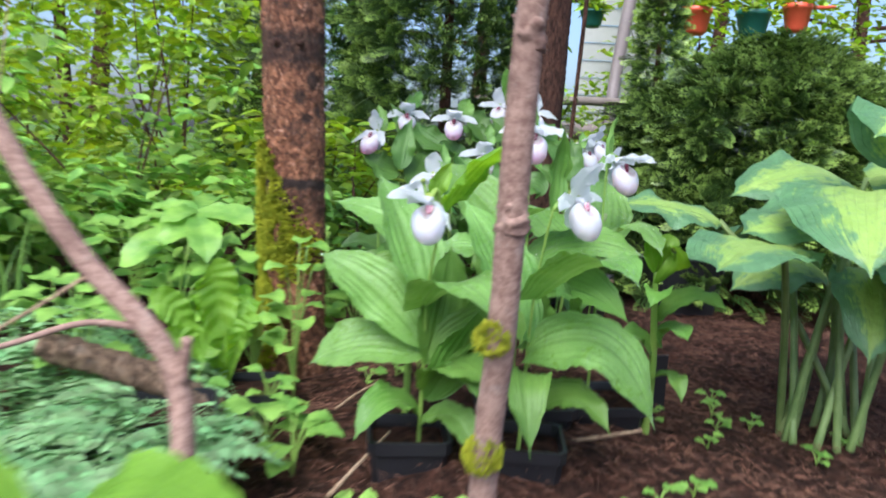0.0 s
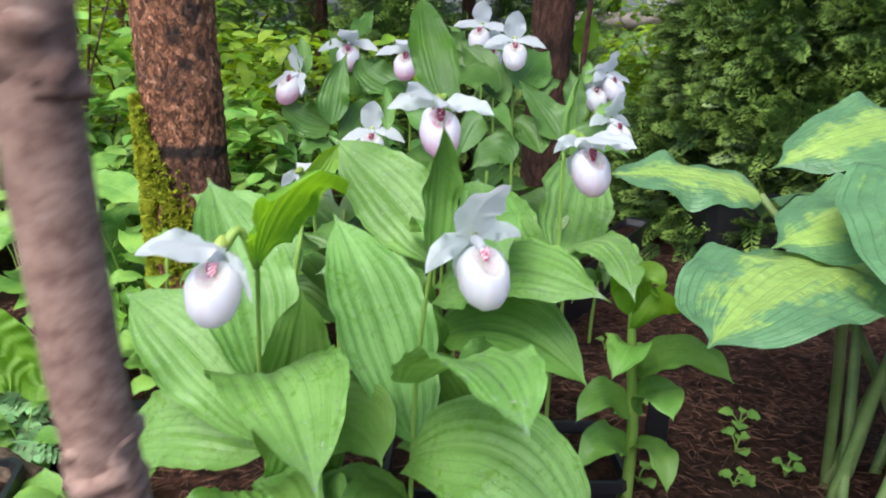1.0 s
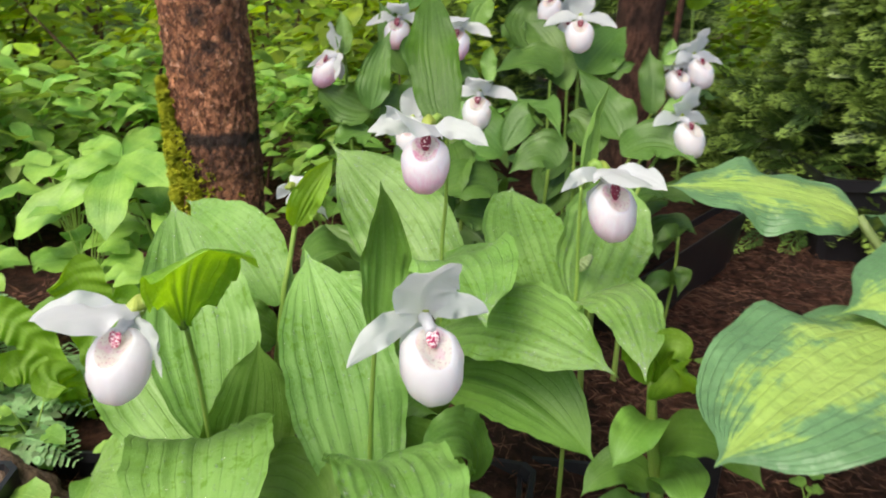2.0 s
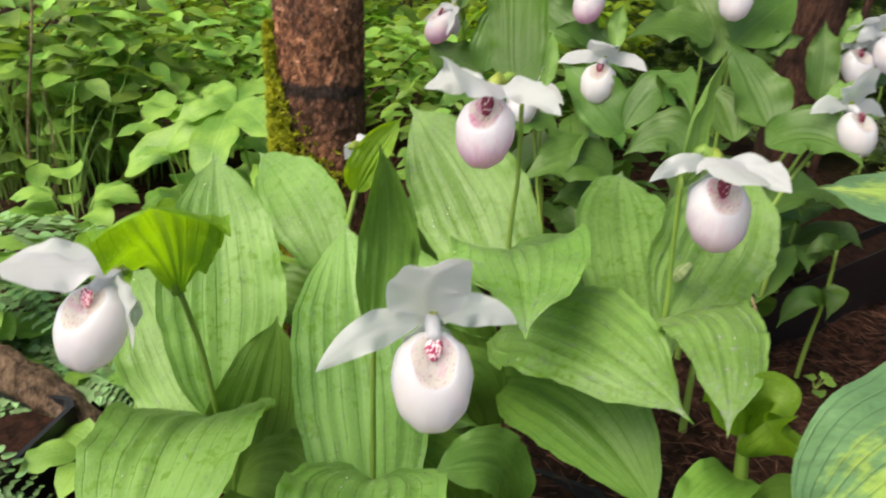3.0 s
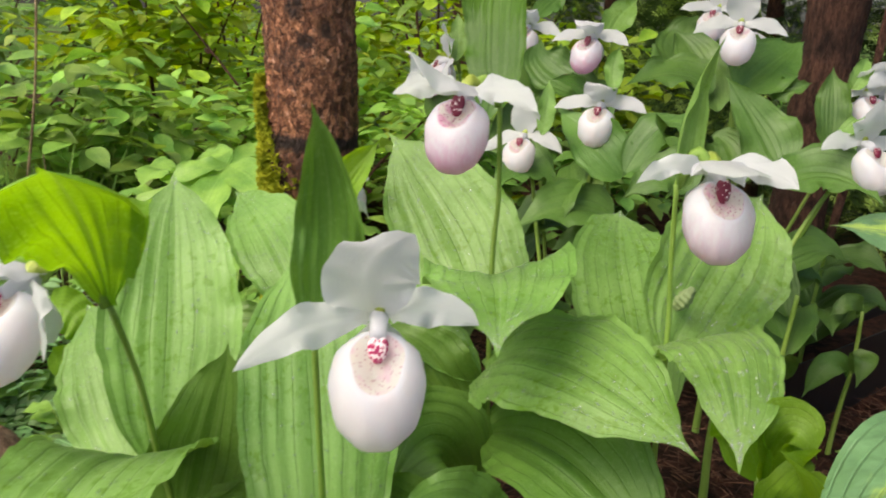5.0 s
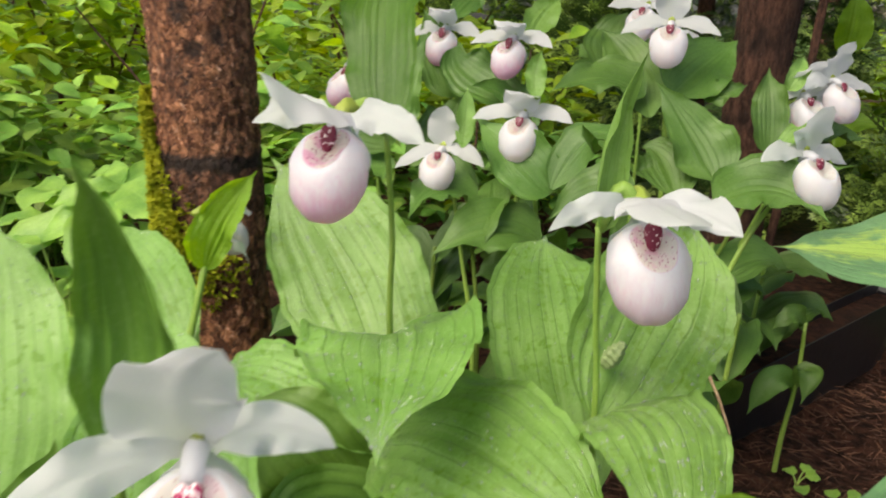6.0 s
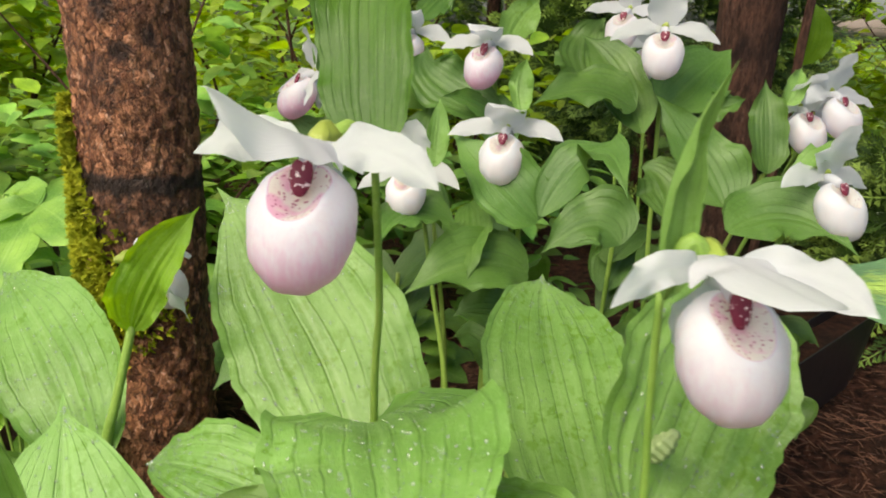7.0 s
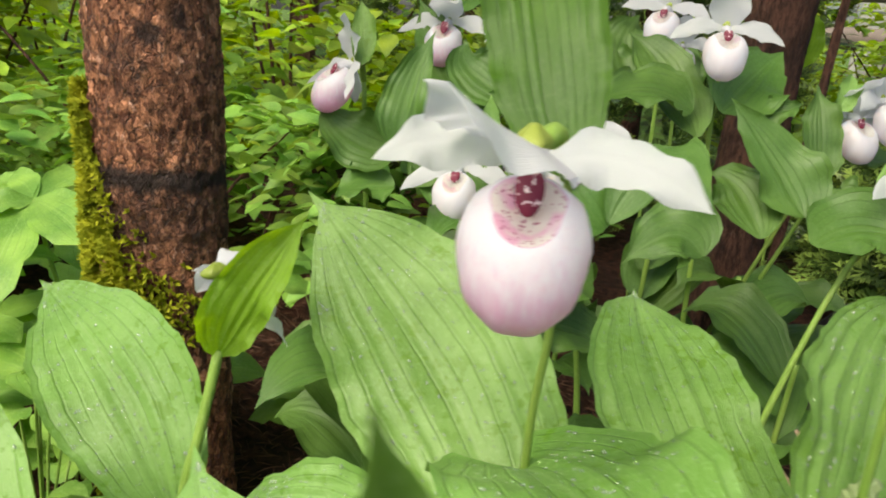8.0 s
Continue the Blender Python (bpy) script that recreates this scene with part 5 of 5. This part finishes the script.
def litter(name, at, ln, yaw, r, label):
    d = V(math.cos(radians(yaw)), math.sin(radians(yaw)), 0.12) * ln / 2
    ob = tube(name, [V(*at) - d, V(*at) + V(0, 0, 0.0006), V(*at) + d], r, r * 0.6, YELLOWBIT, n=6, seg=6, rough=0.3, freq=400)
    return tagged(ob, label, "litter", "litter fallen on the leaves")


litter("dry_needle", (0.153, 0.953, 0.302), 0.012, 30, 0.0007, "pale dry needle lying on a leaf")
litter("dry_needle", (0.140, 0.911, 0.300), 0.007, -10, 0.0006, "pale dry needle lying on a leaf")
litter("dry_needle", (0.030, 0.749, 0.276), 0.008, 50, 0.0007, "pale dry needle lying on a leaf")
litter("bud_scale", (0.143, 1.057, 0.315), 0.003, 0, 0.0014, "small orange bud scale stuck to a leaf")
litter("bud_scale", (-0.081, 0.801, 0.246), 0.004, 20, 0.0014, "small orange bud scale stuck to a leaf")

# ---- small plants on the ground ----
def rosette(place, n, size, mat, label, seed, name="weed", tall=0.03, wide=0.8, category="weed"):
    rnd = random.Random(seed)
    ob = thing(name, (place[0], place[1], height(*place)), label, category, "low weeds")
    base = V(place[0], place[1], height(*place))
    for i in range(n):
        a = 2.4 * i + rnd.uniform(-0.4, 0.4)
        h = tall * rnd.uniform(0.3, 1.2)
        o = V(math.cos(a), math.sin(a), 0)
        k = size * rnd.uniform(0.7, 1.2)
        s = base + o * k * 0.5 + V(0, 0, h)
        v, f, uv = tube_data([base, base + V(0, 0, h * 0.6) + o * k * 0.15, s], 0.0012, 0.0008, 6, 5)
        st = sheet("stalk", v, f, STEM, ob, uv=uv)
        leaf(st, tuple(s), tuple(s + o * k * 0.5 + V(0, 0, k * 0.12)), tuple(s + o * k + V(0, 0, -k * 0.06)), k * wide * 0.5, (0, -0.2, 1), mat, cup=0.1, nu=9, nv=9, pleat=0, wave=k * 0.05, p=0.45, q=0.55)
    return ob


rnd = random.Random(9)
for i, (x, y) in enumerate(((0.32, 1.42), (0.36, 1.40), (0.45, 1.16), (0.50, 1.13), (0.42, 1.06), (0.47, 1.22), (0.38, 0.98), (0.60, 1.05), (0.31, 1.02), (0.36, 1.2), (0.54, 1.0), (0.66, 1.0), (0.20, 0.72), (0.25, 0.76), (0.30, 0.80), (-0.05, 1.06), (-0.02, 1.10), (-0.09, 1.05), (0.03, 1.05), (-0.07, 0.72), (-0.1, 0.68), (0.02, 0.70))):
    rosette((x, y), 4, 0.016, WEED, "small fresh green seedling on the mulch", i, tall=0.018, wide=1.05)
for i, (x, y, k) in enumerate(((-0.35, 1.22, 0.075), (-0.30, 1.25, 0.07), (-0.42, 1.32, 0.075), (-0.27, 1.12, 0.045), (-0.40, 1.15, 0.05), (-0.5, 1.25, 0.06), (-0.14, 1.33, 0.05), (-0.09, 1.40, 0.05), (-0.20, 1.42, 0.05),  (-0.55, 1.1, 0.055), (-0.42, 0.88, 0.045), (-0.19, 1.02, 0.035))):
    rosette((x, y), 15, k, WEED, "broad-leaved light green weed beside the trunk", 40 + i, tall=0.13 + 0.03 * (i % 3), wide=0.75)


for i, (x, y, k) in enumerate(((-0.30, 0.93, 0.030), (-0.345, 0.915, 0.034), (-0.21, 0.955, 0.026), (-0.39, 0.95, 0.032), (-0.148, 0.80, 0.040), (-0.187, 0.845, 0.042), (-0.36, 0.83, 0.03))):
    rosette((x, y), 9, k, WEED, "small light green weed beside the log", 80 + i, tall=0.06, wide=0.7)

primula = thing("primula", (-0.284, 1.006, height(-0.284, 1.006)), "light green plant with upright crinkled leaves", "plant")
PR = (-0.284, 1.006, height(-0.284, 1.006))
for tip, mid, hw in (((-0.312, 1.02, 0.235), (-0.296, 1.025, 0.18), 0.030), ((-0.37, 0.97, 0.19), (-0.33, 0.985, 0.165), 0.022), ((-0.345, 0.95, 0.135), (-0.315, 0.97, 0.14), 0.018), ((-0.24, 1.0, 0.16), (-0.262, 1.003, 0.145), 0.016), ((-0.29, 0.945, 0.13), (-0.287, 0.97, 0.135), 0.018), ((-0.33, 1.05, 0.2), (-0.31, 1.035, 0.165), 0.022), ((-0.26, 1.06, 0.19), (-0.27, 1.035, 0.16), 0.02)):
    leaf(primula, PR, mid, tip, hw, (0.3, -0.8, 0.5), BRACT, cup=0.25, p=1.1, q=0.35, root=0.16, nu=70, nv=15, pleat=0.0008, ribs=4, wave=0.007, crimp=0.0022, nip=0.0)

trefoil = thing("broad_leaved_seedling", (-0.33, 1.19, height(-0.33, 1.19)), "broad-leaved light green seedling beside the trunk", "plant")
HUB = (-0.392, 1.226, 0.290)
tube("stem", [(-0.325, 1.19, 0.02), (-0.325, 1.195, 0.15), HUB], 0.003, 0.0018, STEM, trefoil)
for mid, tip, hw in (((-0.409, 1.195, 0.288), (-0.434, 1.171, 0.273), 0.018), ((-0.331, 1.196, 0.291), (-0.288, 1.174, 0.277), 0.026), ((-0.361, 1.160, 0.264), (-0.343, 1.120, 0.222), 0.027), ((-0.408, 1.168, 0.259), (-0.444, 1.154, 0.241), 0.018), ((-0.436, 1.257, 0.294), (-0.478, 1.275, 0.287), 0.016), ((-0.446, 1.143, 0.238), (-0.479, 1.127, 0.212), 0.024), ((-0.395, 1.280, 0.303), (-0.392, 1.322, 0.307), 0.018)):
    leaf(trefoil, HUB, mid, tip, hw, (0.15, -0.55, 0.8), WEED, cup=0.15, p=0.75, q=0.6, nu=14, nv=13, ribs=4, pleat=0.0006, wave=0.003)

lone = thing("broad_weed", (0.335, 2.36, height(0.335, 2.36)), "lone shoot with a broad yellow-green leaf near the dark trunk", "weed")
tube("stalk", [(0.335, 2.36, 0), (0.33, 2.36, 0.25), (0.315, 2.36, 0.44)], 0.003, 0.002, STEM, lone)
leaf(lone, (0.315, 2.36, 0.43), (0.325, 2.335, 0.485), (0.318, 2.33, 0.545), 0.035, (0.3, -0.85, 0.2), BRACT)
leaf(lone, (0.33, 2.36, 0.25), (0.37, 2.33, 0.30), (0.42, 2.31, 0.29), 0.028, (0.2, -0.6, 0.7), BRACT)

sprout = thing("seedling", (0.300, 1.45, height(0.300, 1.45)), "seedling with a curved stem and three leaves by the black tray", "seedling")
tube("stem", [(0.298, 1.45, 0.0), (0.299, 1.45, 0.06), (0.304, 1.452, 0.13), (0.302, 1.455, 0.19)], 0.003, 0.002, STEM, sprout)
for base, mid, tip, hw in (((0.302, 1.45, 0.115), (0.283, 1.43, 0.132), (0.262, 1.415, 0.092), 0.015), ((0.303, 1.45, 0.12), (0.313, 1.435, 0.145), (0.310, 1.42, 0.115), 0.013), ((0.302, 1.455, 0.18), (0.29, 1.44, 0.2), (0.272, 1.43, 0.185), 0.012)):
    leaf(sprout, base, mid, tip, hw, (0.1, -0.6, 0.75), LEAF_DEEP_SHADE, cup=0.3, nu=14, nv=13, ribs=4, frill=0.0)

front = thing("broad_weed", (-0.16, 0.33, height(-0.16, 0.33)), "bright green broad leaf close in front", "weed")
tube("stalk", [(-0.16, 0.33, 0), (-0.165, 0.32, 0.15), (-0.17, 0.31, 0.235)], 0.003, 0.0018, STEM, front)
leaf(front, (-0.17, 0.31, 0.235), (-0.12, 0.29, 0.270), (-0.062, 0.265, 0.268), 0.03, (0.1, -0.1, 1), BRACT)
leaf(front, (-0.17, 0.31, 0.235), (-0.22, 0.30, 0.275), (-0.27, 0.30, 0.275), 0.03, (0.1, -0.1, 1), BRACT)


# ---- ferns and undergrowth to the left ----
def fern(place, n, size, seed, label):
    rnd = random.Random(seed)
    base = V(place[0], place[1], height(*place))
    ob = thing("fern", tuple(base), label, "fern", "ferns under the branches")
    for i in range(n):
        a = 6.283 * i / n + rnd.uniform(-0.3, 0.3)
        o = V(math.cos(a), math.sin(a), 0)
        pts = spline([base, base + o * size * 0.3 + V(0, 0, size * 0.55), base + o * size * 0.75 + V(0, 0, size * 0.62), base + o * size * 1.1 + V(0, 0, size * 0.42)], 18)
        heap = Heap()
        v, f, uv = tube_data(pts[::4], 0.0013, 0.0006, 10, 5)
        heap.add(v, f, uv)
        s = V(-o[1], o[0], 0)
        for j in range(3, 18):
            k = size * 0.38 * math.sin(math.pi * (j / 18) ** 0.75) + 0.004
            for sg in (-1, 1):
                d = unit(s * sg + o * 0.45)
                for m in range(4):
                    q = pts[j] + d * k * m / 4
                    small_leaf(heap, q, math.atan2(d[1], d[0]) - math.pi / 2 + rnd.gauss(0, 0.15), rnd.uniform(-0.25, 0.05), k * 0.34, 0.75, rnd)
        heap.done("frond", FERN, ob)
    return ob


for i, (x, y, k) in enumerate(((-0.285, 0.68, 0.13), (-0.42, 0.72, 0.13), (-0.32, 0.63, 0.14),  (-0.45, 0.75, 0.13), (-0.5, 0.95, 0.14), (-0.335, 0.91, 0.085), (-0.40, 0.86, 0.10), (-0.385, 0.99, 0.10))):
    fern((x, y), 6, k, i, "light green fern with finely cut fronds")


def shrub(place, rx, ry, top, leaves, size, mat, seed, label, name="shrub", wide=0.6, stems=4, low=0.05):
    rnd = random.Random(seed)
    base = V(place[0], place[1], height(*place))
    ob = thing(name, tuple(base), label, "shrub", "undergrowth")
    heap = Heap()
    for i in range(stems):
        a = rnd.uniform(0, 6.28)
        e = base + V(rx * 0.8 * math.cos(a) * rnd.random(), ry * 0.8 * math.sin(a) * rnd.random(), top * rnd.uniform(0.7, 1.05))
        v, f, uv = tube_data([base + V(rnd.gauss(0, 0.03), rnd.gauss(0, 0.03), -0.02), 0.5 * (base + e) + V(rnd.gauss(0, 0.06), rnd.gauss(0, 0.06), 0), e], 0.003 + 0.003 * top, 0.0015, 10, 6)
        sheet("stem", v, f, BARK_DARK, ob, uv=uv)
    k = 0
    while k < leaves:
        d = unit(V(rnd.gauss(0, 1), rnd.gauss(0, 1), rnd.gauss(0, 1)))
        q = base + V(rx * d[0], ry * d[1], 0) * rnd.uniform(0.3, 1) + V(0, 0, low + (top - low) * rnd.random())
        if noise.noise(Vector((q[0] * 3.2, q[1] * 3.2, q[2] * 3.2 + seed))) < -0.12:
            k += 2
            continue
        a0 = rnd.uniform(0, 6.28)
        for j in range(7):
            a = a0 + 2.4 * j
            p = q + V(math.cos(a), math.sin(a), 0) * size * rnd.uniform(0.1, 0.8) + V(0, 0, size * 0.35 * j * rnd.uniform(-0.3, 0.5))
            small_leaf(heap, p, a - math.pi / 2, rnd.uniform(-0.6, 0.5), size * rnd.uniform(0.6, 1.25), wide, rnd)
        k += 7
    heap.done("foliage", mat, ob)
    return ob


FRESH = "leafy fresh green undergrowth shrub"
DEEP = "undergrowth with shade put into its deep green"
for i, (x, y, rx, ry, top, n, s, m) in enumerate((
        (-0.75, 1.75, 0.35, 0.3, 0.55, 1300, 0.05, WEED), (-1.3, 1.9, 0.45, 0.35, 0.6, 1400, 0.055, SHRUB),
        (-0.45, 1.65, 0.25, 0.2, 0.28, 700, 0.045, WEED), (-0.9, 1.35, 0.3, 0.25, 0.32, 800, 0.05, WEED),
        (-0.35, 2.1, 0.3, 0.3, 0.4, 900, 0.045, SHRUB), (-0.85, 2.5, 0.5, 0.4, 0.85, 1600, 0.055, SHRUB),
        (-1.7, 2.6, 0.6, 0.5, 1.0, 1700, 0.06, SHRUB), (-2.4, 2.2, 0.6, 0.5, 0.7, 1000, 0.06, SHRUB_SHADED),
        (-0.15, 1.75, 0.22, 0.18, 0.3, 500, 0.04, SHRUB_SHADED), (-1.2, 3.4, 0.7, 0.5, 1.3, 1800, 0.06, SHRUB),
        (-2.3, 3.6, 0.8, 0.6, 1.5, 1800, 0.065, SHRUB), (-3.4, 3.2, 0.9, 0.8, 1.6, 1500, 0.07, SHRUB_SHADED),
        (0.55, 2.9, 0.4, 0.3, 0.35, 700, 0.05, SHRUB), (0.75, 3.7, 0.5, 0.4, 0.55, 900, 0.05, SHRUB),
        (2.2, 3.9, 0.8, 0.5, 0.8, 1200, 0.06, SHRUB), (3.0, 3.0, 0.8, 0.6, 1.1, 1000, 0.06, SHRUB),
        (-1.0, 4.8, 1.0, 0.6, 1.9, 1800, 0.08, SHRUB_SHADED), (-2.8, 5.2, 1.2, 0.8, 2.3, 2200, 0.09, SHRUB), (-4.6, 5.0, 1.3, 1.0, 2.4, 1900, 0.1, SHRUB),
        (1.9, 6.1, 0.8, 0.4, 2.3, 2500, 0.08, SHRUB), (3.1, 5.9, 0.9, 0.5, 2.5, 2600, 0.08, SHRUB), (4.4, 5.6, 0.9, 0.6, 2.4, 1300, 0.08, SHRUB_SHADED),
        (1.25, 6.0, 0.5, 0.25, 1.0, 800, 0.06, SHRUB), (0.75, 5.6, 0.4, 0.3, 0.85, 700, 0.06, SHRUB), (1.0, 4.1, 0.45, 0.3, 0.5, 800, 0.05, SHRUB), (0.72, 3.2, 0.35, 0.25, 0.58, 900, 0.045, SHRUB))):
    shrub((x, y), rx, ry, top, n, s, m, 100 + i, DEEP if m is SHRUB_SHADED else FRESH)


def far_tree(place, tall, spread, n, seed, mat, label):
    rnd = random.Random(seed)
    ob = thing("forest_tree", (place[0], place[1], 0), label, "tree", "trees of the wood behind")
    tube("trunk", [(place[0], place[1], -0.05), (place[0] + rnd.gauss(0, 0.1), place[1], tall * 0.4), (place[0] + rnd.gauss(0, 0.2), place[1], tall)], 0.09, 0.03, BARK_DARK, ob, n=30, seg=14, rough=0.15, freq=20)
    for i in range(6):
        z = tall * rnd.uniform(0.25, 0.8)
        a = rnd.uniform(0, 6.28)
        o = V(math.cos(a), math.sin(a), 0) * spread
        p = V(place[0], place[1], z)
        tube("limb", [p, p + o * 0.5 + V(0, 0, 0.15), p + o * 0.9 + V(0, 0, 0.2)], 0.025, 0.008, BARK_DARK, ob, n=8, seg=6)
    crown(ob, (place[0], place[1], tall * 0.66), spread, n, seed, mat, flat=tall * 0.42 / spread, size=(0.10, 0.17))


for i, (x, y, t, s, n, m) in enumerate(((0.3, 7.9, 5.5, 1.7, 2200, SHRUB_SHADED), (2.7, 8.0, 5.5, 1.6, 2000, SHRUB_SHADED), (-2.0, 8.2, 5.5, 1.7, 2000, SHRUB_SHADED), (-3.2, 7.0, 5.5, 1.7, 2600, SHRUB), (-0.8, 7.2, 5.5, 1.6, 2400, SHRUB_SHADED), (-5.8, 6.4, 5.0, 1.8, 2400, SHRUB), (-6.0, 3.0, 5.0, 1.8, 1500, SHRUB), (-4.6, 9.5, 6.5, 2.2, 2000, SHRUB_SHADED), (-1.8, 10.0, 6.5, 2.2, 2000, SHRUB), (1.2, 9.5, 6.0, 2.0, 1800, SHRUB), (4.6, 8.5, 5.5, 2.0, 1600, SHRUB), (6.5, 5.5, 5.0, 2.0, 1200, SHRUB))):
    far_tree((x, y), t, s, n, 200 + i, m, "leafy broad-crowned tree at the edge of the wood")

# ---- grass at the edge ----
rnd = random.Random(12)
heap = Heap()
for _ in range(420):
    x, y = rnd.gauss(-0.93, 0.10), rnd.gauss(1.32, 0.10)
    b = V(x, y, height(x, y))
    a, h = rnd.uniform(0, 6.28), rnd.uniform(0.08, 0.26)
    o = V(math.cos(a), math.sin(a), 0) * h * rnd.uniform(0.15, 0.5)
    v, f, uv = blade(tuple(b), tuple(b + o * 0.35 + V(0, 0, h * 0.6)), tuple(b + o + V(0, 0, h)), 0.0028, (o[1] + 0.2, -o[0] - 0.8, 0.4), nu=7, nv=3, p=0.15, q=0.8)
    heap.add(v, f, uv)
tagged(heap.done("grass_tuft", GRASS), "tuft of long fresh green grass blades", "grass", kind="stuff")

# ---- dry grass stalks ----
for pts, r in (([(-0.885, 1.2, 0.0), (-0.865, 1.2, 0.275), (-0.832, 1.2, 0.45), (-0.80, 1.2, 0.75)], 0.0030), ([(-0.80, 1.2, 0.0), (-0.768, 1.2, 0.203), (-0.700, 1.193, 0.40), (-0.66, 1.2, 0.72)], 0.0026), ([(-0.775, 1.22, 0.0), (-0.748, 1.22, 0.16), (-0.735, 1.21, 0.27)], 0.0018)):
    tagged(tube("dry_stalk", [(x, y, z + (height(x, y) - 0.01 if z == 0.0 else 0)) for x, y, z in pts], r, r * 0.5, TWIG, n=20, seg=7, rough=0.15, freq=90), "tall dry tan grass stalk among the green", "stalk", "dry stalks")

# ---- white fence, rail, post and hanging pots ----
fence = thing("board_fence", (1.2, 6.6, 0), "pale boarded wall behind the garden", "wall", kind="structure")
for i in range(14):
    z = 0.02 + i * 0.145
    verts = [(x, y, zz) for x in (1.12, 1.85) for y, zz in ((6.6, z), (6.585, z), (6.6, z + 0.14), (6.62, z + 0.14))]
    sheet("board", verts, [(0, 1, 2, 3), (7, 6, 5, 4), (1, 5, 6, 2), (0, 4, 5, 1), (3, 2, 6, 7), (0, 3, 7, 4)], BOARD, fence, smooth=False)

post = thing("post", (1.03, 5.0, 0), "weathered round post that carries hanging pots", "post")
tube("pole", [(0.99, 5.0, -0.02), (1.08, 5.05, 0.65), (1.13, 5.12, 1.04), (1.25, 5.15, 2.0)], 0.042, 0.04, POSTMETAL, post, n=20, seg=14, rough=0.03)
tube("cross_bar", [(0.3, 5.1, 1.92), (1.25, 5.12, 1.95), (3.6, 5.15, 1.98)], 0.03, 0.03, POSTMETAL, post, n=20, seg=10)
rail = tube("garden_rail", [(0.2, 4.9, 0.70), (1.0, 5.0, 0.735), (1.28, 5.02, 0.72)], 0.028, 0.028, GREYWOOD, n=12, seg=10, rough=0.05)
tagged(rail, "weathered wooden rail in front of the fence", "rail")
low = tube("garden_rail", [(0.2, 4.6, 0.52), (0.9, 4.7, 0.53), (1.1, 4.7, 0.52)], 0.05, 0.05, GREYWOOD, n=12, seg=10, rough=0.05)
tagged(low, "weathered low wooden beam in front of the fence", "rail")


def hanging_pot(place, wide, tall, mat, label, seed, handle=False):
    rnd = random.Random(seed)
    ob = thing("hanging_pot", place, label, "pot", "hanging pots")
    x, y, z = place
    rows = ((0.28, 0.0), (0.36, 0.02), (0.46, tall * 0.8), (0.50, tall * 0.82), (0.50, tall), (0.45, tall), (0.44, tall * 0.8))
    verts = [(x + wide * k * math.cos(6.283 * j / 20), y + wide * k * math.sin(6.283 * j / 20), z + h) for k, h in rows for j in range(20)]
    sheet("bowl", verts, grid_faces(len(rows), 20, True) + [tuple(range(19, -1, -1))], mat, ob)
    heap = Heap()
    for _ in range(90):
        a = rnd.uniform(0, 6.28)
        small_leaf(heap, V(x + wide * 0.4 * rnd.random() * math.cos(a), y + wide * 0.4 * rnd.random() * math.sin(a), z + tall * rnd.uniform(0.8, 1.5)), a - 1.57, rnd.uniform(-0.3, 0.9), rnd.uniform(0.05, 0.11), 0.5, rnd)
    heap.done("plant", SHRUB, ob)
    for j in range(3):
        a = 2.1 * j
        tube("wire", [(x + wide * 0.48 * math.cos(a), y + wide * 0.48 * math.sin(a), z + tall), (x, y, z + tall + 0.42), (x, y, 1.97)], 0.003, 0.003, POSTMETAL, ob, n=6, seg=5)
    if handle:
        tube("handle", [(x + wide * 0.4, y, z + tall * 0.92), (x + wide * 0.9, y, z + tall * 0.95), (x + wide * 1.3, y, z + tall)], 0.015, 0.01, mat, ob, n=8, seg=8)


hanging_pot((1.62, 5.16, 1.21), 0.21, 0.17, POT_RED, "orange-red hanging pot with a leafy plant", 1)
hanging_pot((2.00, 5.16, 1.21), 0.23, 0.17, POT_GREEN, "dark green hanging pot with a trailing plant", 2)
hanging_pot((2.29, 5.17, 1.26), 0.19, 0.18, POT_RED, "red hanging pot with a long handle", 3, True)
hanging_pot((1.42, 5.14, 1.37), 0.19, 0.14, POT_BROWN, "brown wicker hanging basket", 4)
hanging_pot((1.02, 5.6, 1.29), 0.18, 0.12, POT_GREEN, "small dark green hanging pot", 5)
